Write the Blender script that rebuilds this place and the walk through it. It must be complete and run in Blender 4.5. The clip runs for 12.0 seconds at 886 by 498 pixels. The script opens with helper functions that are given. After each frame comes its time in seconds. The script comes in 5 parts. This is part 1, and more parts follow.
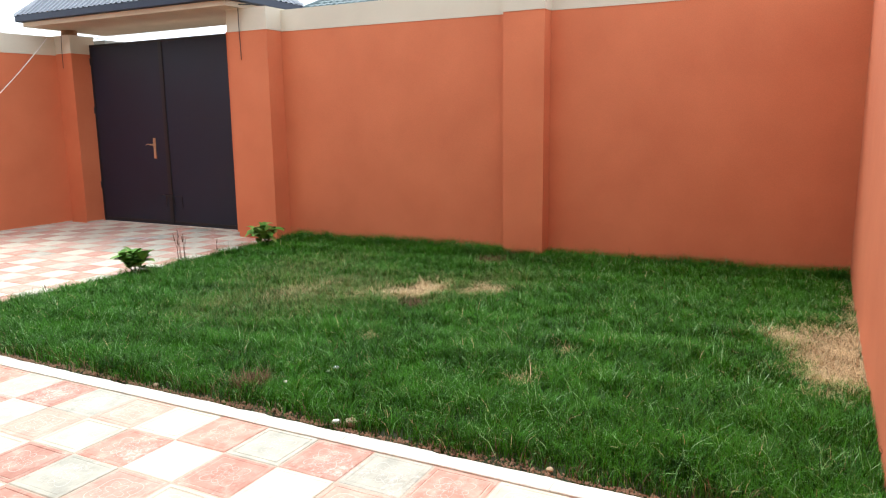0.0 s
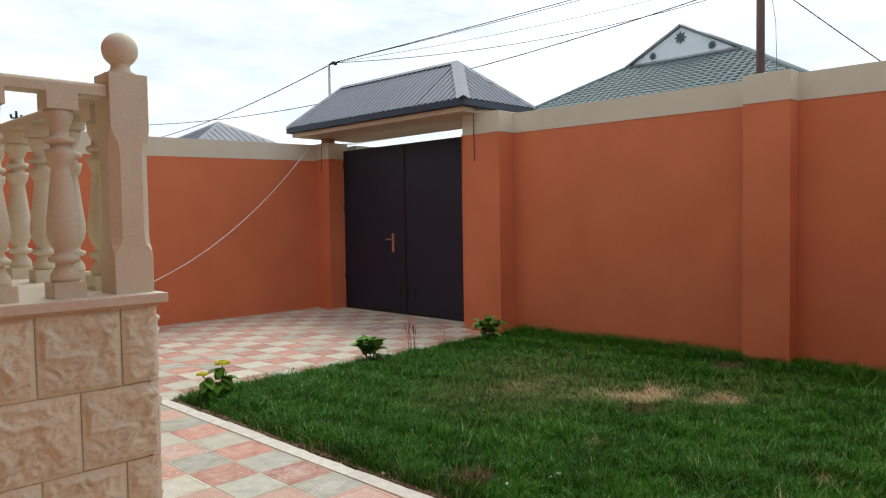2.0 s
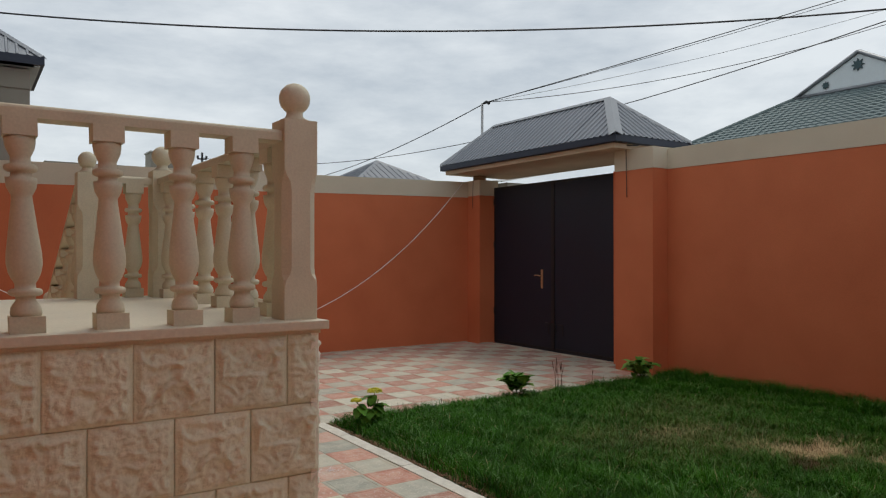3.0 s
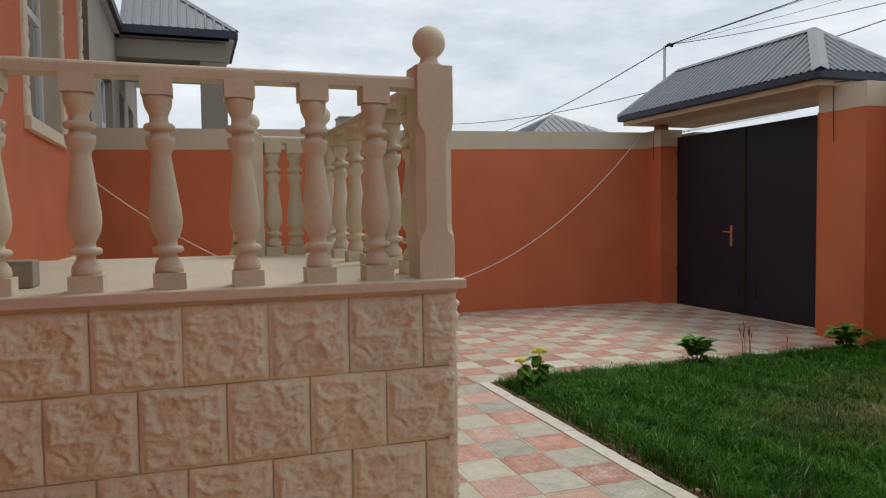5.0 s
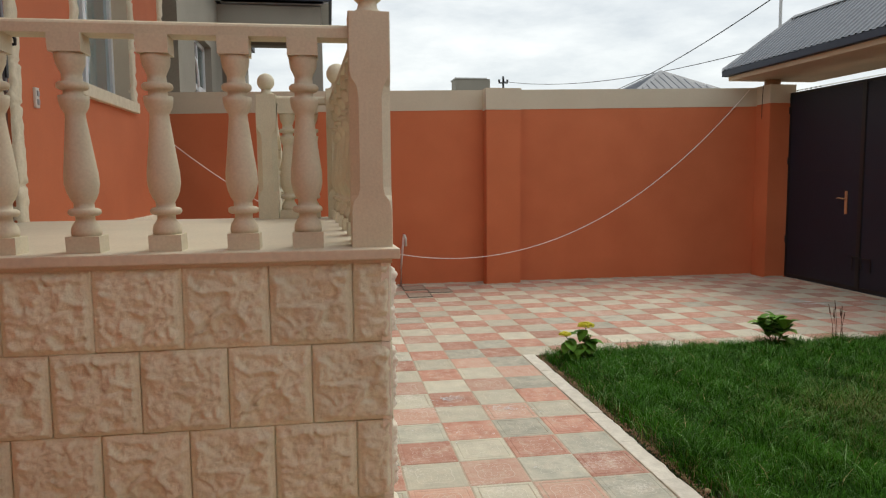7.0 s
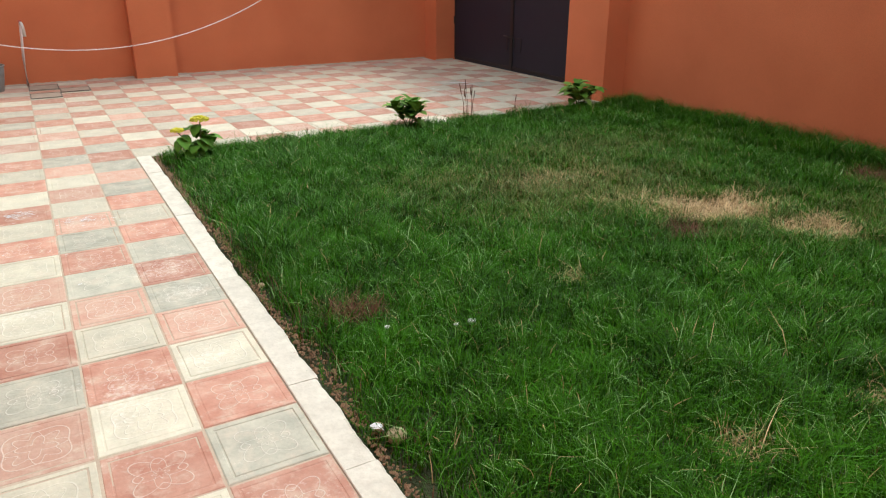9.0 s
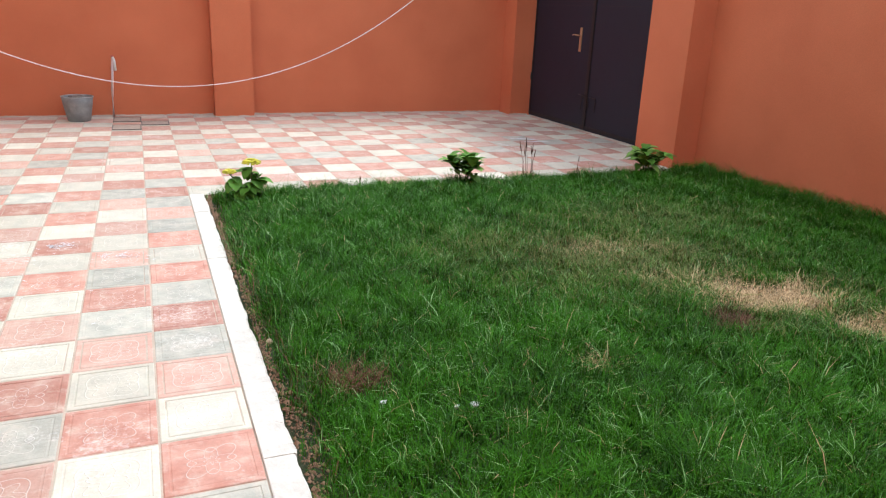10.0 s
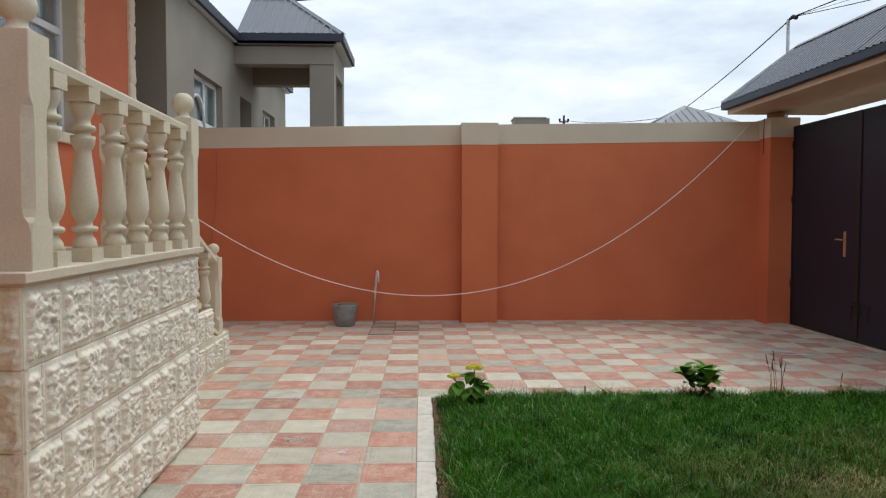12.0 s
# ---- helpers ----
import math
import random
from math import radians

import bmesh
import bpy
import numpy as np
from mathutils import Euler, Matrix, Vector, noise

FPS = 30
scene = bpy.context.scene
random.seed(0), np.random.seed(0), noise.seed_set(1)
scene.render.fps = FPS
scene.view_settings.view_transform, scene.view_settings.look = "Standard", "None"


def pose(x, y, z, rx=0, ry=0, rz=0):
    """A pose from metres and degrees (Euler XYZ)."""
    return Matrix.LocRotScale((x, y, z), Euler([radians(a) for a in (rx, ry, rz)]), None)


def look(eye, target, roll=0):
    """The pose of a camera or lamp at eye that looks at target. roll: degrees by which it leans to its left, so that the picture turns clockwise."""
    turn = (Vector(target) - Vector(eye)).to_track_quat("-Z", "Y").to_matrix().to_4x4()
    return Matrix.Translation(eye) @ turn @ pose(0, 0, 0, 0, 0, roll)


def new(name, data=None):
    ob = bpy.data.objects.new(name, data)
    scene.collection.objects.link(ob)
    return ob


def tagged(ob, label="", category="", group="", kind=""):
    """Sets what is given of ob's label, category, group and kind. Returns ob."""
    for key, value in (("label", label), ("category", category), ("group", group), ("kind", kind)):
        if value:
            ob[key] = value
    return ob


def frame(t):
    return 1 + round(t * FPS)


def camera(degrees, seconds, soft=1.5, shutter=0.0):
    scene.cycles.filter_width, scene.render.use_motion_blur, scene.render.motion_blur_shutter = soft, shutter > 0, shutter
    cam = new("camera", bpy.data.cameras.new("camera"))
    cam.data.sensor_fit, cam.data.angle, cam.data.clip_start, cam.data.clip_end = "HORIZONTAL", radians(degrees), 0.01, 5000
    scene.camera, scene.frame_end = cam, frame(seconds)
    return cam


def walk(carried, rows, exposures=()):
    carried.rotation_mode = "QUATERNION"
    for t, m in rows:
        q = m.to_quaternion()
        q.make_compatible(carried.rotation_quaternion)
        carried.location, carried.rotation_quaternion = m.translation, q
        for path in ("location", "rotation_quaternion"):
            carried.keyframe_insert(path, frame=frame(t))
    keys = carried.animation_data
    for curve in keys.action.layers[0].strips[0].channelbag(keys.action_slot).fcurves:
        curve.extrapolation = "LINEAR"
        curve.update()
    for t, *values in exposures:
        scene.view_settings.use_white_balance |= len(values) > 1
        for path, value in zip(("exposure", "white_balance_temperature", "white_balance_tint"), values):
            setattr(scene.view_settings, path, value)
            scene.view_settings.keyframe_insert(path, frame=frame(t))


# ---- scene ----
cam = camera(62.9, 12.0, soft=1.2)
PATH = [
    (0, (-2.518, -5.85, 1.434), (-0.769, -4.946, 1.086), -0.7),
    (0.5, (-2.533, -5.85, 1.439), (-0.796, -4.898, 1.162), -0.6),
    (1, (-2.554, -5.839, 1.452), (-0.909, -4.725, 1.223), -0.9),
    (1.5, (-2.508, -5.801, 1.465), (-0.972, -4.528, 1.323), -0.9),
    (2, (-2.497, -5.797, 1.464), (-1.077, -4.391, 1.379), -0.9),
    (2.5, (-2.504, -5.785, 1.476), (-1.214, -4.257, 1.444), -0.3),
    (3, (-2.534, -5.85, 1.465), (-1.429, -4.183, 1.482), 0.0),
    (3.5, (-2.482, -5.762, 1.485), (-1.57, -3.982, 1.533), -0.2),
    (3.7, (-2.465, -5.761, 1.487), (-1.622, -3.947, 1.515), -0.1),
    (5.3, (-2.202, -5.665, 1.44), (-1.604, -3.759, 1.338), -0.1),
    (5.5, (-2.152, -5.62, 1.438), (-1.607, -3.698, 1.341), 0.4),
    (6, (-2.005, -5.597, 1.452), (-1.653, -3.63, 1.366), -1.4),
    (6.5, (-1.74, -5.634, 1.45), (-1.645, -3.638, 1.357), -1.1),
    (7, (-1.524, -5.633, 1.441), (-1.218, -3.666, 1.248), -0.5),
    (7.5, (-1.297, -5.541, 1.413), (-0.771, -3.633, 1.129), 0.5),
    (7.7, (-1.223, -5.505, 1.389), (-0.552, -3.655, 1.032), -1.1),
    (9.3, (-0.434, -5.593, 1.338), (0.513, -4.005, 0.576), 1.7),
    (9.5, (-0.362, -5.549, 1.35), (0.586, -3.958, 0.597), 3.5),
    (10, (-0.259, -5.518, 1.376), (0.475, -3.766, 0.751), 2.5),
    (10.5, (-0.107, -5.544, 1.398), (0.239, -3.633, 0.921), 1.7),
    (10.8, (-0.037, -5.573, 1.428), (0.176, -3.622, 1.044), 0.4),
    (11, (0.002, -5.656, 1.454), (0.152, -3.686, 1.144), 0.4),
    (11.5, (0.028, -5.583, 1.403), (0.125, -3.593, 1.231), -0.4),
    (12, (0.022, -5.559, 1.382), (0.084, -3.561, 1.299), 0.1),
]

# ---- world, sun, exposure ----
EXPO = [(0.0, 1.48, 6200, 8), (0.7, 1.48, 6200, 8), (1.5, 0.95, 6200, 8), (2.0, 0.42, 6450, 8), (2.5, 0.05, 6600, 7), (3.5, -0.35, 6500, 7), (5.3, 0.03, 6650, 8), (6.5, 0.1, 6900, 7), (7.5, 0.3, 6900, 7), (9.3, 1.0, 6400, 6), (10.0, 1.12, 5950, 12), (10.5, 1.06, 5750, 16), (11.0, 0.68, 5900, 13), (11.5, 0.48, 6100, 9), (12.0, 0.2, 6300, 8)]
walk(cam, [(t, look(eye, target, roll)) for t, eye, target, roll in PATH], exposures=EXPO)

world = bpy.data.worlds.new("overcast_sky")
scene.world = world
world.use_nodes = True
wt = world.node_tree
wt.nodes.clear()
SUN_EL, SUN_AZ = radians(64), radians(48)


def wnode(kind, **kw):
    n = wt.nodes.new(kind)
    for k, v in kw.items():
        n.inputs[k].default_value = v
    return n


w_out = wnode("ShaderNodeOutputWorld")
w_bg = wnode("ShaderNodeBackground", Strength=1.0)
w_sky = wnode("ShaderNodeTexSky")
w_sky.sky_type = "NISHITA"
w_sky.sun_disc = False
w_sky.sun_elevation, w_sky.sun_rotation = SUN_EL, SUN_AZ
w_tc = wnode("ShaderNodeTexCoord")
w_map = wnode("ShaderNodeMapping", Scale=(1.0, 1.0, 3.2))
w_n1 = wnode("ShaderNodeTexNoise", Scale=4.2, Detail=8.0, Roughness=0.6)
w_ramp = wnode("ShaderNodeValToRGB")
w_ramp.color_ramp.elements[0].position = 0.30
w_ramp.color_ramp.elements[0].color = (0.62, 0.68, 0.76, 1)
w_ramp.color_ramp.elements[1].position = 0.66
w_ramp.color_ramp.elements[1].color = (0.98, 1.02, 1.07, 1)
w_dim = wnode("ShaderNodeMixRGB", Fac=1.0, Color2=(0.1, 0.1, 0.1, 1))
w_dim.blend_type = "MULTIPLY"
w_mix = wnode("ShaderNodeMixRGB", Fac=0.86)
wt.links.new(w_tc.outputs["Generated"], w_map.inputs["Vector"])
wt.links.new(w_map.outputs[0], w_n1.inputs["Vector"])
wt.links.new(w_n1.outputs["Fac"], w_ramp.inputs["Fac"])
wt.links.new(w_sky.outputs[0], w_dim.inputs["Color1"])
wt.links.new(w_dim.outputs[0], w_mix.inputs["Color1"])
wt.links.new(w_ramp.outputs[0], w_mix.inputs["Color2"])
wt.links.new(w_mix.outputs[0], w_bg.inputs["Color"])
wt.links.new(w_bg.outputs[0], w_out.inputs[0])

sun_data = bpy.data.lights.new("sun", "SUN")
sun_data.energy, sun_data.angle, sun_data.color = 1.25, radians(26), (1.0, 0.95, 0.87)
sun = new("sun", sun_data)
sun.matrix_world = look((0, 0, 0), (-math.sin(SUN_AZ) * math.cos(SUN_EL), -math.cos(SUN_AZ) * math.cos(SUN_EL), -math.sin(SUN_EL)))


# ---- materials ----
def material(name, col, col2=None, rough=0.8, scale=6.0, fine=90.0, bump=0.25, dist=0.004, metal=0.0, mix=0.6, rand=0.0, stretch=(1, 1, 1), spec=0.5):
    """Paint, stone, metal: two colours mixed by a wide noise, a fine grain in colour and relief."""
    m = bpy.data.materials.new(name)
    m.use_nodes = True
    nt = m.node_tree
    b = nt.nodes["Principled BSDF"]
    tc = nt.nodes.new("ShaderNodeTexCoord")
    mp = nt.nodes.new("ShaderNodeMapping")
    mp.inputs["Scale"].default_value = stretch
    geo = nt.nodes.new("ShaderNodeNewGeometry")
    nt.links.new(geo.outputs["Position"], mp.inputs["Vector"])
    n1 = nt.nodes.new("ShaderNodeTexNoise")
    n1.inputs["Scale"].default_value, n1.inputs["Detail"].default_value = scale, 5
    n2 = nt.nodes.new("ShaderNodeTexNoise")
    n2.inputs["Scale"].default_value, n2.inputs["Detail"].default_value = fine, 4
    nt.links.new(mp.outputs[0], n1.inputs["Vector"])
    nt.links.new(mp.outputs[0], n2.inputs["Vector"])
    ramp = nt.nodes.new("ShaderNodeValToRGB")
    ramp.color_ramp.elements[0].position, ramp.color_ramp.elements[1].position = 0.32, 0.68
    c2 = col2 or tuple(c * 0.8 for c in col)
    ramp.color_ramp.elements[0].color = (*[a + (b2 - a) * mix for a, b2 in zip(col, c2)], 1)
    ramp.color_ramp.elements[1].color = (*col, 1)
    nt.links.new(n1.outputs["Fac"], ramp.inputs["Fac"])
    hsv = nt.nodes.new("ShaderNodeHueSaturation")
    nt.links.new(ramp.outputs[0], hsv.inputs["Color"])
    mr = nt.nodes.new("ShaderNodeMapRange")
    mr.inputs["To Min"].default_value, mr.inputs["To Max"].default_value = 0.86, 1.14
    nt.links.new(n2.outputs["Fac"], mr.inputs["Value"])
    last = mr.outputs[0]
    if rand:
        oi = nt.nodes.new("ShaderNodeObjectInfo")
        m2 = nt.nodes.new("ShaderNodeMapRange")
        m2.inputs["To Min"].default_value, m2.inputs["To Max"].default_value = 1 - rand, 1 + rand
        nt.links.new(oi.outputs["Random"], m2.inputs["Value"])
        mul = nt.nodes.new("ShaderNodeMath")
        mul.operation = "MULTIPLY"
        nt.links.new(last, mul.inputs[0])
        nt.links.new(m2.outputs[0], mul.inputs[1])
        last = mul.outputs[0]
    nt.links.new(last, hsv.inputs["Value"])
    nt.links.new(hsv.outputs[0], b.inputs["Base Color"])
    b.inputs["Roughness"].default_value, b.inputs["Metallic"].default_value = rough, metal
    b.inputs["Specular IOR Level"].default_value = spec
    bp = nt.nodes.new("ShaderNodeBump")
    bp.inputs["Strength"].default_value, bp.inputs["Distance"].default_value = bump, dist
    nt.links.new(n2.outputs["Fac"], bp.inputs["Height"])
    nt.links.new(bp.outputs[0], b.inputs["Normal"])
    return m


def tile_material(name, col, col2, pattern):
    """A cast paving tile: blotches, a speckle, and a pressed flower in fine relief."""
    m = material(name, col, col2, rough=0.6, scale=9.0, fine=70.0, bump=0.55, dist=0.003, rand=0.17, mix=1.0)
    nt = m.node_tree
    b = nt.nodes["Principled BSDF"]
    tc = nt.nodes.new("ShaderNodeTexCoord")
    sep = nt.nodes.new("ShaderNodeSeparateXYZ")
    nt.links.new(tc.outputs["Object"], sep.inputs[0])

    def mth(op, a, c=None, v=None):
        n = nt.nodes.new("ShaderNodeMath")
        n.operation = op
        nt.links.new(a, n.inputs[0])
        if c is not None:
            nt.links.new(c, n.inputs[1])
        elif v is not None:
            n.inputs[1].default_value = v
        return n.outputs[0]

    x, y = sep.outputs[0], sep.outputs[1]
    r = mth("SQRT", mth("ADD", mth("MULTIPLY", x, x), mth("MULTIPLY", y, y)))
    th = mth("ARCTAN2", y, x)
    lines = None
    for k, r0, amp, phase in pattern:
        c = mth("COSINE", mth("ADD", mth("MULTIPLY", th, v=k), v=phase))
        rr = mth("ADD", mth("MULTIPLY", c, v=amp), v=r0)
        d = mth("ABSOLUTE", mth("SUBTRACT", r, rr))
        g = nt.nodes.new("ShaderNodeMapRange")
        g.inputs["From Min"].default_value, g.inputs["From Max"].default_value = 0.0, 0.0034
        g.inputs["To Min"].default_value, g.inputs["To Max"].default_value = 1.0, 0.0
        nt.links.new(d, g.inputs["Value"])
        lines = g.outputs[0] if lines is None else mth("MAXIMUM", lines, g.outputs[0])
    bp = nt.nodes.new("ShaderNodeBump")
    bp.inputs["Strength"].default_value, bp.inputs["Distance"].default_value = 0.5, 0.003
    nt.links.new(lines, bp.inputs["Height"])
    old = b.inputs["Normal"].links[0].from_socket
    nt.links.new(old, bp.inputs["Normal"])
    nt.links.new(bp.outputs[0], b.inputs["Normal"])
    dn = nt.nodes.new("ShaderNodeTexNoise")
    dn.inputs["Scale"].default_value, dn.inputs["Detail"].default_value, dn.inputs["Roughness"].default_value = 11.0, 8, 0.72
    dg = nt.nodes.new("ShaderNodeNewGeometry")
    nt.links.new(dg.outputs["Position"], dn.inputs["Vector"])
    dr2 = nt.nodes.new("ShaderNodeMapRange")
    dr2.inputs["From Min"].default_value, dr2.inputs["From Max"].default_value = 0.5, 0.68
    dr2.inputs["To Min"].default_value, dr2.inputs["To Max"].default_value = 0.0, 0.55
    nt.links.new(dn.outputs["Fac"], dr2.inputs["Value"])
    ds = nt.nodes.new("ShaderNodeMixRGB")
    ds.inputs["Color2"].default_value = (0.60, 0.53, 0.43, 1)
    # Sandy blend rises with y, strongest towards the north wall.
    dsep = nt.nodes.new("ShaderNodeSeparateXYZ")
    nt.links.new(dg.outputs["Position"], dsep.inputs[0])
    yard_blend = nt.nodes.new("ShaderNodeMapRange")
    yard_blend.inputs["From Min"].default_value, yard_blend.inputs["From Max"].default_value = -0.5, 3.0
    yard_blend.inputs["To Min"].default_value, yard_blend.inputs["To Max"].default_value = 0.0, 0.14
    nt.links.new(dsep.outputs[1], yard_blend.inputs["Value"])
    nt.links.new(mth("MAXIMUM", dr2.outputs[0], mth("MULTIPLY", mth("MULTIPLY", dn.outputs["Fac"], v=2.0), yard_blend.outputs[0])), ds.inputs["Fac"])
    nt.links.new(b.inputs["Base Color"].links[0].from_socket, ds.inputs["Color1"])
    nt.links.new(ds.outputs[0], b.inputs["Base Color"])
    ef = nt.nodes.new("ShaderNodeTexNoise")
    ef.inputs["Scale"].default_value, ef.inputs["Detail"].default_value, ef.inputs["Roughness"].default_value = 46.0, 6, 0.7
    nt.links.new(dg.outputs["Position"], ef.inputs["Vector"])
    patch = nt.nodes.new("ShaderNodeTexNoise")
    patch.inputs["Scale"].default_value, patch.inputs["Detail"].default_value = 2.6, 3
    nt.links.new(dg.outputs["Position"], patch.inputs["Vector"])
    em = nt.nodes.new("ShaderNodeMapRange")
    em.inputs["From Min"].default_value, em.inputs["From Max"].default_value = 1.12, 1.28
    em.inputs["To Max"].default_value = 0.42
    nt.links.new(mth("ADD", ef.outputs["Fac"], patch.outputs["Fac"]), em.inputs["Value"])
    efm = nt.nodes.new("ShaderNodeMixRGB")
    efm.inputs["Color2"].default_value = (0.80, 0.77, 0.72, 1)
    nt.links.new(em.outputs[0], efm.inputs["Fac"])
    nt.links.new(b.inputs["Base Color"].links[0].from_socket, efm.inputs["Color1"])
    nt.links.new(efm.outputs[0], b.inputs["Base Color"])
    mx = nt.nodes.new("ShaderNodeMixRGB")
    src = b.inputs["Base Color"].links[0].from_socket
    nt.links.new(src, mx.inputs["Color1"])
    mx.inputs["Color2"].default_value = (0.74, 0.70, 0.63, 1)
    nt.links.new(mth("MULTIPLY", lines, v=0.5), mx.inputs["Fac"])
    nt.links.new(mx.outputs[0], b.inputs["Base Color"])
    return m


def glass_material(name, col=(0.8, 0.9, 0.9), rough=0.03):
    m = bpy.data.materials.new(name)
    m.use_nodes = True
    b = m.node_tree.nodes["Principled BSDF"]
    b.inputs["Base Color"].default_value = (*col, 1)
    b.inputs["Roughness"].default_value = rough
    b.inputs["Transmission Weight"].default_value = 0.9
    b.inputs["IOR"].default_value = 1.45
    return m


M = {}
M["terracotta"] = material("terracotta_paint", (0.61, 0.174, 0.072), (0.51, 0.132, 0.052), rough=0.8, scale=1.7, fine=160, bump=0.35, dist=0.002)
M["capband"] = material("cream_band_paint", (0.62, 0.56, 0.44), (0.54, 0.48, 0.37), rough=0.8, scale=2.0, fine=120, bump=0.35, dist=0.003)
M["limestone"] = material("cut_limestone", (0.665, 0.62, 0.475), (0.565, 0.525, 0.40), rough=0.78, scale=7, fine=110, bump=0.3, dist=0.002, rand=0.07)
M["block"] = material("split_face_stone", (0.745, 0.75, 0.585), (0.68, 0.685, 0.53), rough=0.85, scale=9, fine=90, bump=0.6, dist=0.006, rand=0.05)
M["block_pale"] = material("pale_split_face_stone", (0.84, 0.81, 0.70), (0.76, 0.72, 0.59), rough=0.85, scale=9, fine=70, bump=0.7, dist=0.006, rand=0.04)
M["rough_trim"] = material("rough_cream_stone", (0.76, 0.69, 0.53), (0.64, 0.56, 0.41), rough=0.85, scale=14, fine=60, bump=0.6, dist=0.006)
M["floor_slab"] = material("porch_stone_floor", (0.66, 0.60, 0.47), (0.57, 0.52, 0.41), rough=0.6, scale=3, fine=60, bump=0.15, dist=0.002)
FLOWER = [(4, 0.052, 0.022, 0.0), (4, 0.075, 0.028, math.pi), (8, 0.018, 0.006, 0.0)]
FLOWER2 = [(8, 0.070, 0.016, 0.0), (4, 0.040, 0.018, 0.8), (4, 0.098, 0.012, math.pi)]
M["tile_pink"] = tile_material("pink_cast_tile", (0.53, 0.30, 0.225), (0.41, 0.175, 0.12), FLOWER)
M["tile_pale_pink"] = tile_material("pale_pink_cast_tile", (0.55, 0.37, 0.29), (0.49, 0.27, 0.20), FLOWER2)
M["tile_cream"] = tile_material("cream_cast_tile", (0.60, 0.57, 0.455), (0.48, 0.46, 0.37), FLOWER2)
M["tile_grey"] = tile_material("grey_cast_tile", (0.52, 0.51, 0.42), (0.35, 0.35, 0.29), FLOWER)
M["grout"] = material("sandy_grout", (0.52, 0.43, 0.34), (0.36, 0.29, 0.22), rough=0.95, scale=8, fine=60, bump=0.5)
M["kerb"] = material("concrete_kerb", (0.68, 0.65, 0.57), (0.50, 0.47, 0.41), rough=0.85, scale=14, fine=60, bump=0.5, dist=0.005, rand=0.06)
M["soil"] = material("dry_soil", (0.16, 0.115, 0.07), (0.09, 0.06, 0.035), rough=1.0, scale=6, fine=40, bump=1.0, dist=0.02)
# Thatch colour set darker to stand for shade between the grass blades.
M["thatch"] = material("shaded_thatch", (0.04, 0.05, 0.018), (0.018, 0.028, 0.009), rough=1.0, scale=9, fine=70, bump=1.0, dist=0.02)
M["gate"] = material("dark_gate_paint", (0.006, 0.012, 0.028), (0.004, 0.009, 0.021), rough=0.5, scale=1.5, fine=120, bump=0.12, dist=0.001)
M["gate_rim"] = material("black_gate_frame", (0.012, 0.012, 0.014), rough=0.45, scale=3, fine=90, bump=0.1)
M["brass"] = material("worn_brass", (0.66, 0.44, 0.26), rough=0.4, metal=0.7, scale=20, fine=200, bump=0.1)
M["sheet"] = material("grey_roof_sheet", (0.20, 0.215, 0.24), (0.17, 0.185, 0.21), rough=0.42, scale=2, fine=90, bump=0.1, metal=0.35)
M["dark_sheet"] = material("dark_grey_roof_sheet", (0.12, 0.135, 0.16), (0.10, 0.115, 0.14), rough=0.5, scale=2, fine=90, bump=0.1, metal=0.2)
M["ridgecap"] = material("light_ridge_cap", (0.27, 0.285, 0.305), rough=0.4, scale=3, fine=90, bump=0.1, metal=0.3)
M["navy"] = material("dark_blue_fascia", (0.018, 0.026, 0.050), rough=0.5, scale=3, fine=90, bump=0.1)
M["soffit"] = material("cream_soffit_boards", (0.55, 0.43, 0.30), (0.46, 0.34, 0.23), rough=0.7, scale=3, fine=60, bump=0.2)
M["brownsoffit"] = material("brown_soffit", (0.42, 0.24, 0.13), (0.35, 0.19, 0.10), rough=0.7, scale=3, fine=60, bump=0.2)
M["greyrender"] = material("raw_cement_render", (0.30, 0.28, 0.235), (0.235, 0.22, 0.185), rough=0.92, scale=1.2, fine=50, bump=0.4, dist=0.005)
M["white_pvc"] = material("white_pvc", (0.78, 0.80, 0.82), rough=0.35, scale=4, fine=60, bump=0.02)
M["greyframe"] = material("blue_grey_door_moulding", (0.19, 0.18, 0.19), (0.09, 0.08, 0.09), rough=0.45, scale=5, fine=60, bump=0.1)
M["darkgroove"] = material("dark_door_groove", (0.03, 0.022, 0.022), rough=0.5, scale=5, fine=60, bump=0.1)
M["doorbrown"] = material("mahogany_door", (0.095, 0.032, 0.018), (0.06, 0.02, 0.012), rough=0.35, scale=4, fine=60, bump=0.15, stretch=(1, 6, 1))
M["doorcream"] = material("streaky_cream_panel", (0.50, 0.45, 0.34), (0.30, 0.22, 0.15), rough=0.4, scale=4, fine=60, bump=0.1, stretch=(1, 1, 0.3))
M["ochre"] = material("ochre_wood_panel", (0.46, 0.25, 0.06), (0.17, 0.07, 0.02), rough=0.4, scale=5, fine=60, bump=0.2, stretch=(1, 1, 5))
M["ornament"] = material("antique_bronze_carving", (0.26, 0.17, 0.12), (0.06, 0.04, 0.035), rough=0.45, metal=0.4, scale=30, fine=120, bump=0.6, dist=0.004)
M["teal_glass"] = material("teal_glass_strip", (0.08, 0.13, 0.13), rough=0.15, scale=4, fine=60, bump=0.0)
M["glass"] = glass_material("window_glass")
# Dark tone standing for the shade of unlit rooms.
M["room"] = material("room_shade", (0.10, 0.10, 0.10), rough=0.9)
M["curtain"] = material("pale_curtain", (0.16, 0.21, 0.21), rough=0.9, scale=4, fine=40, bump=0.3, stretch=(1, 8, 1))
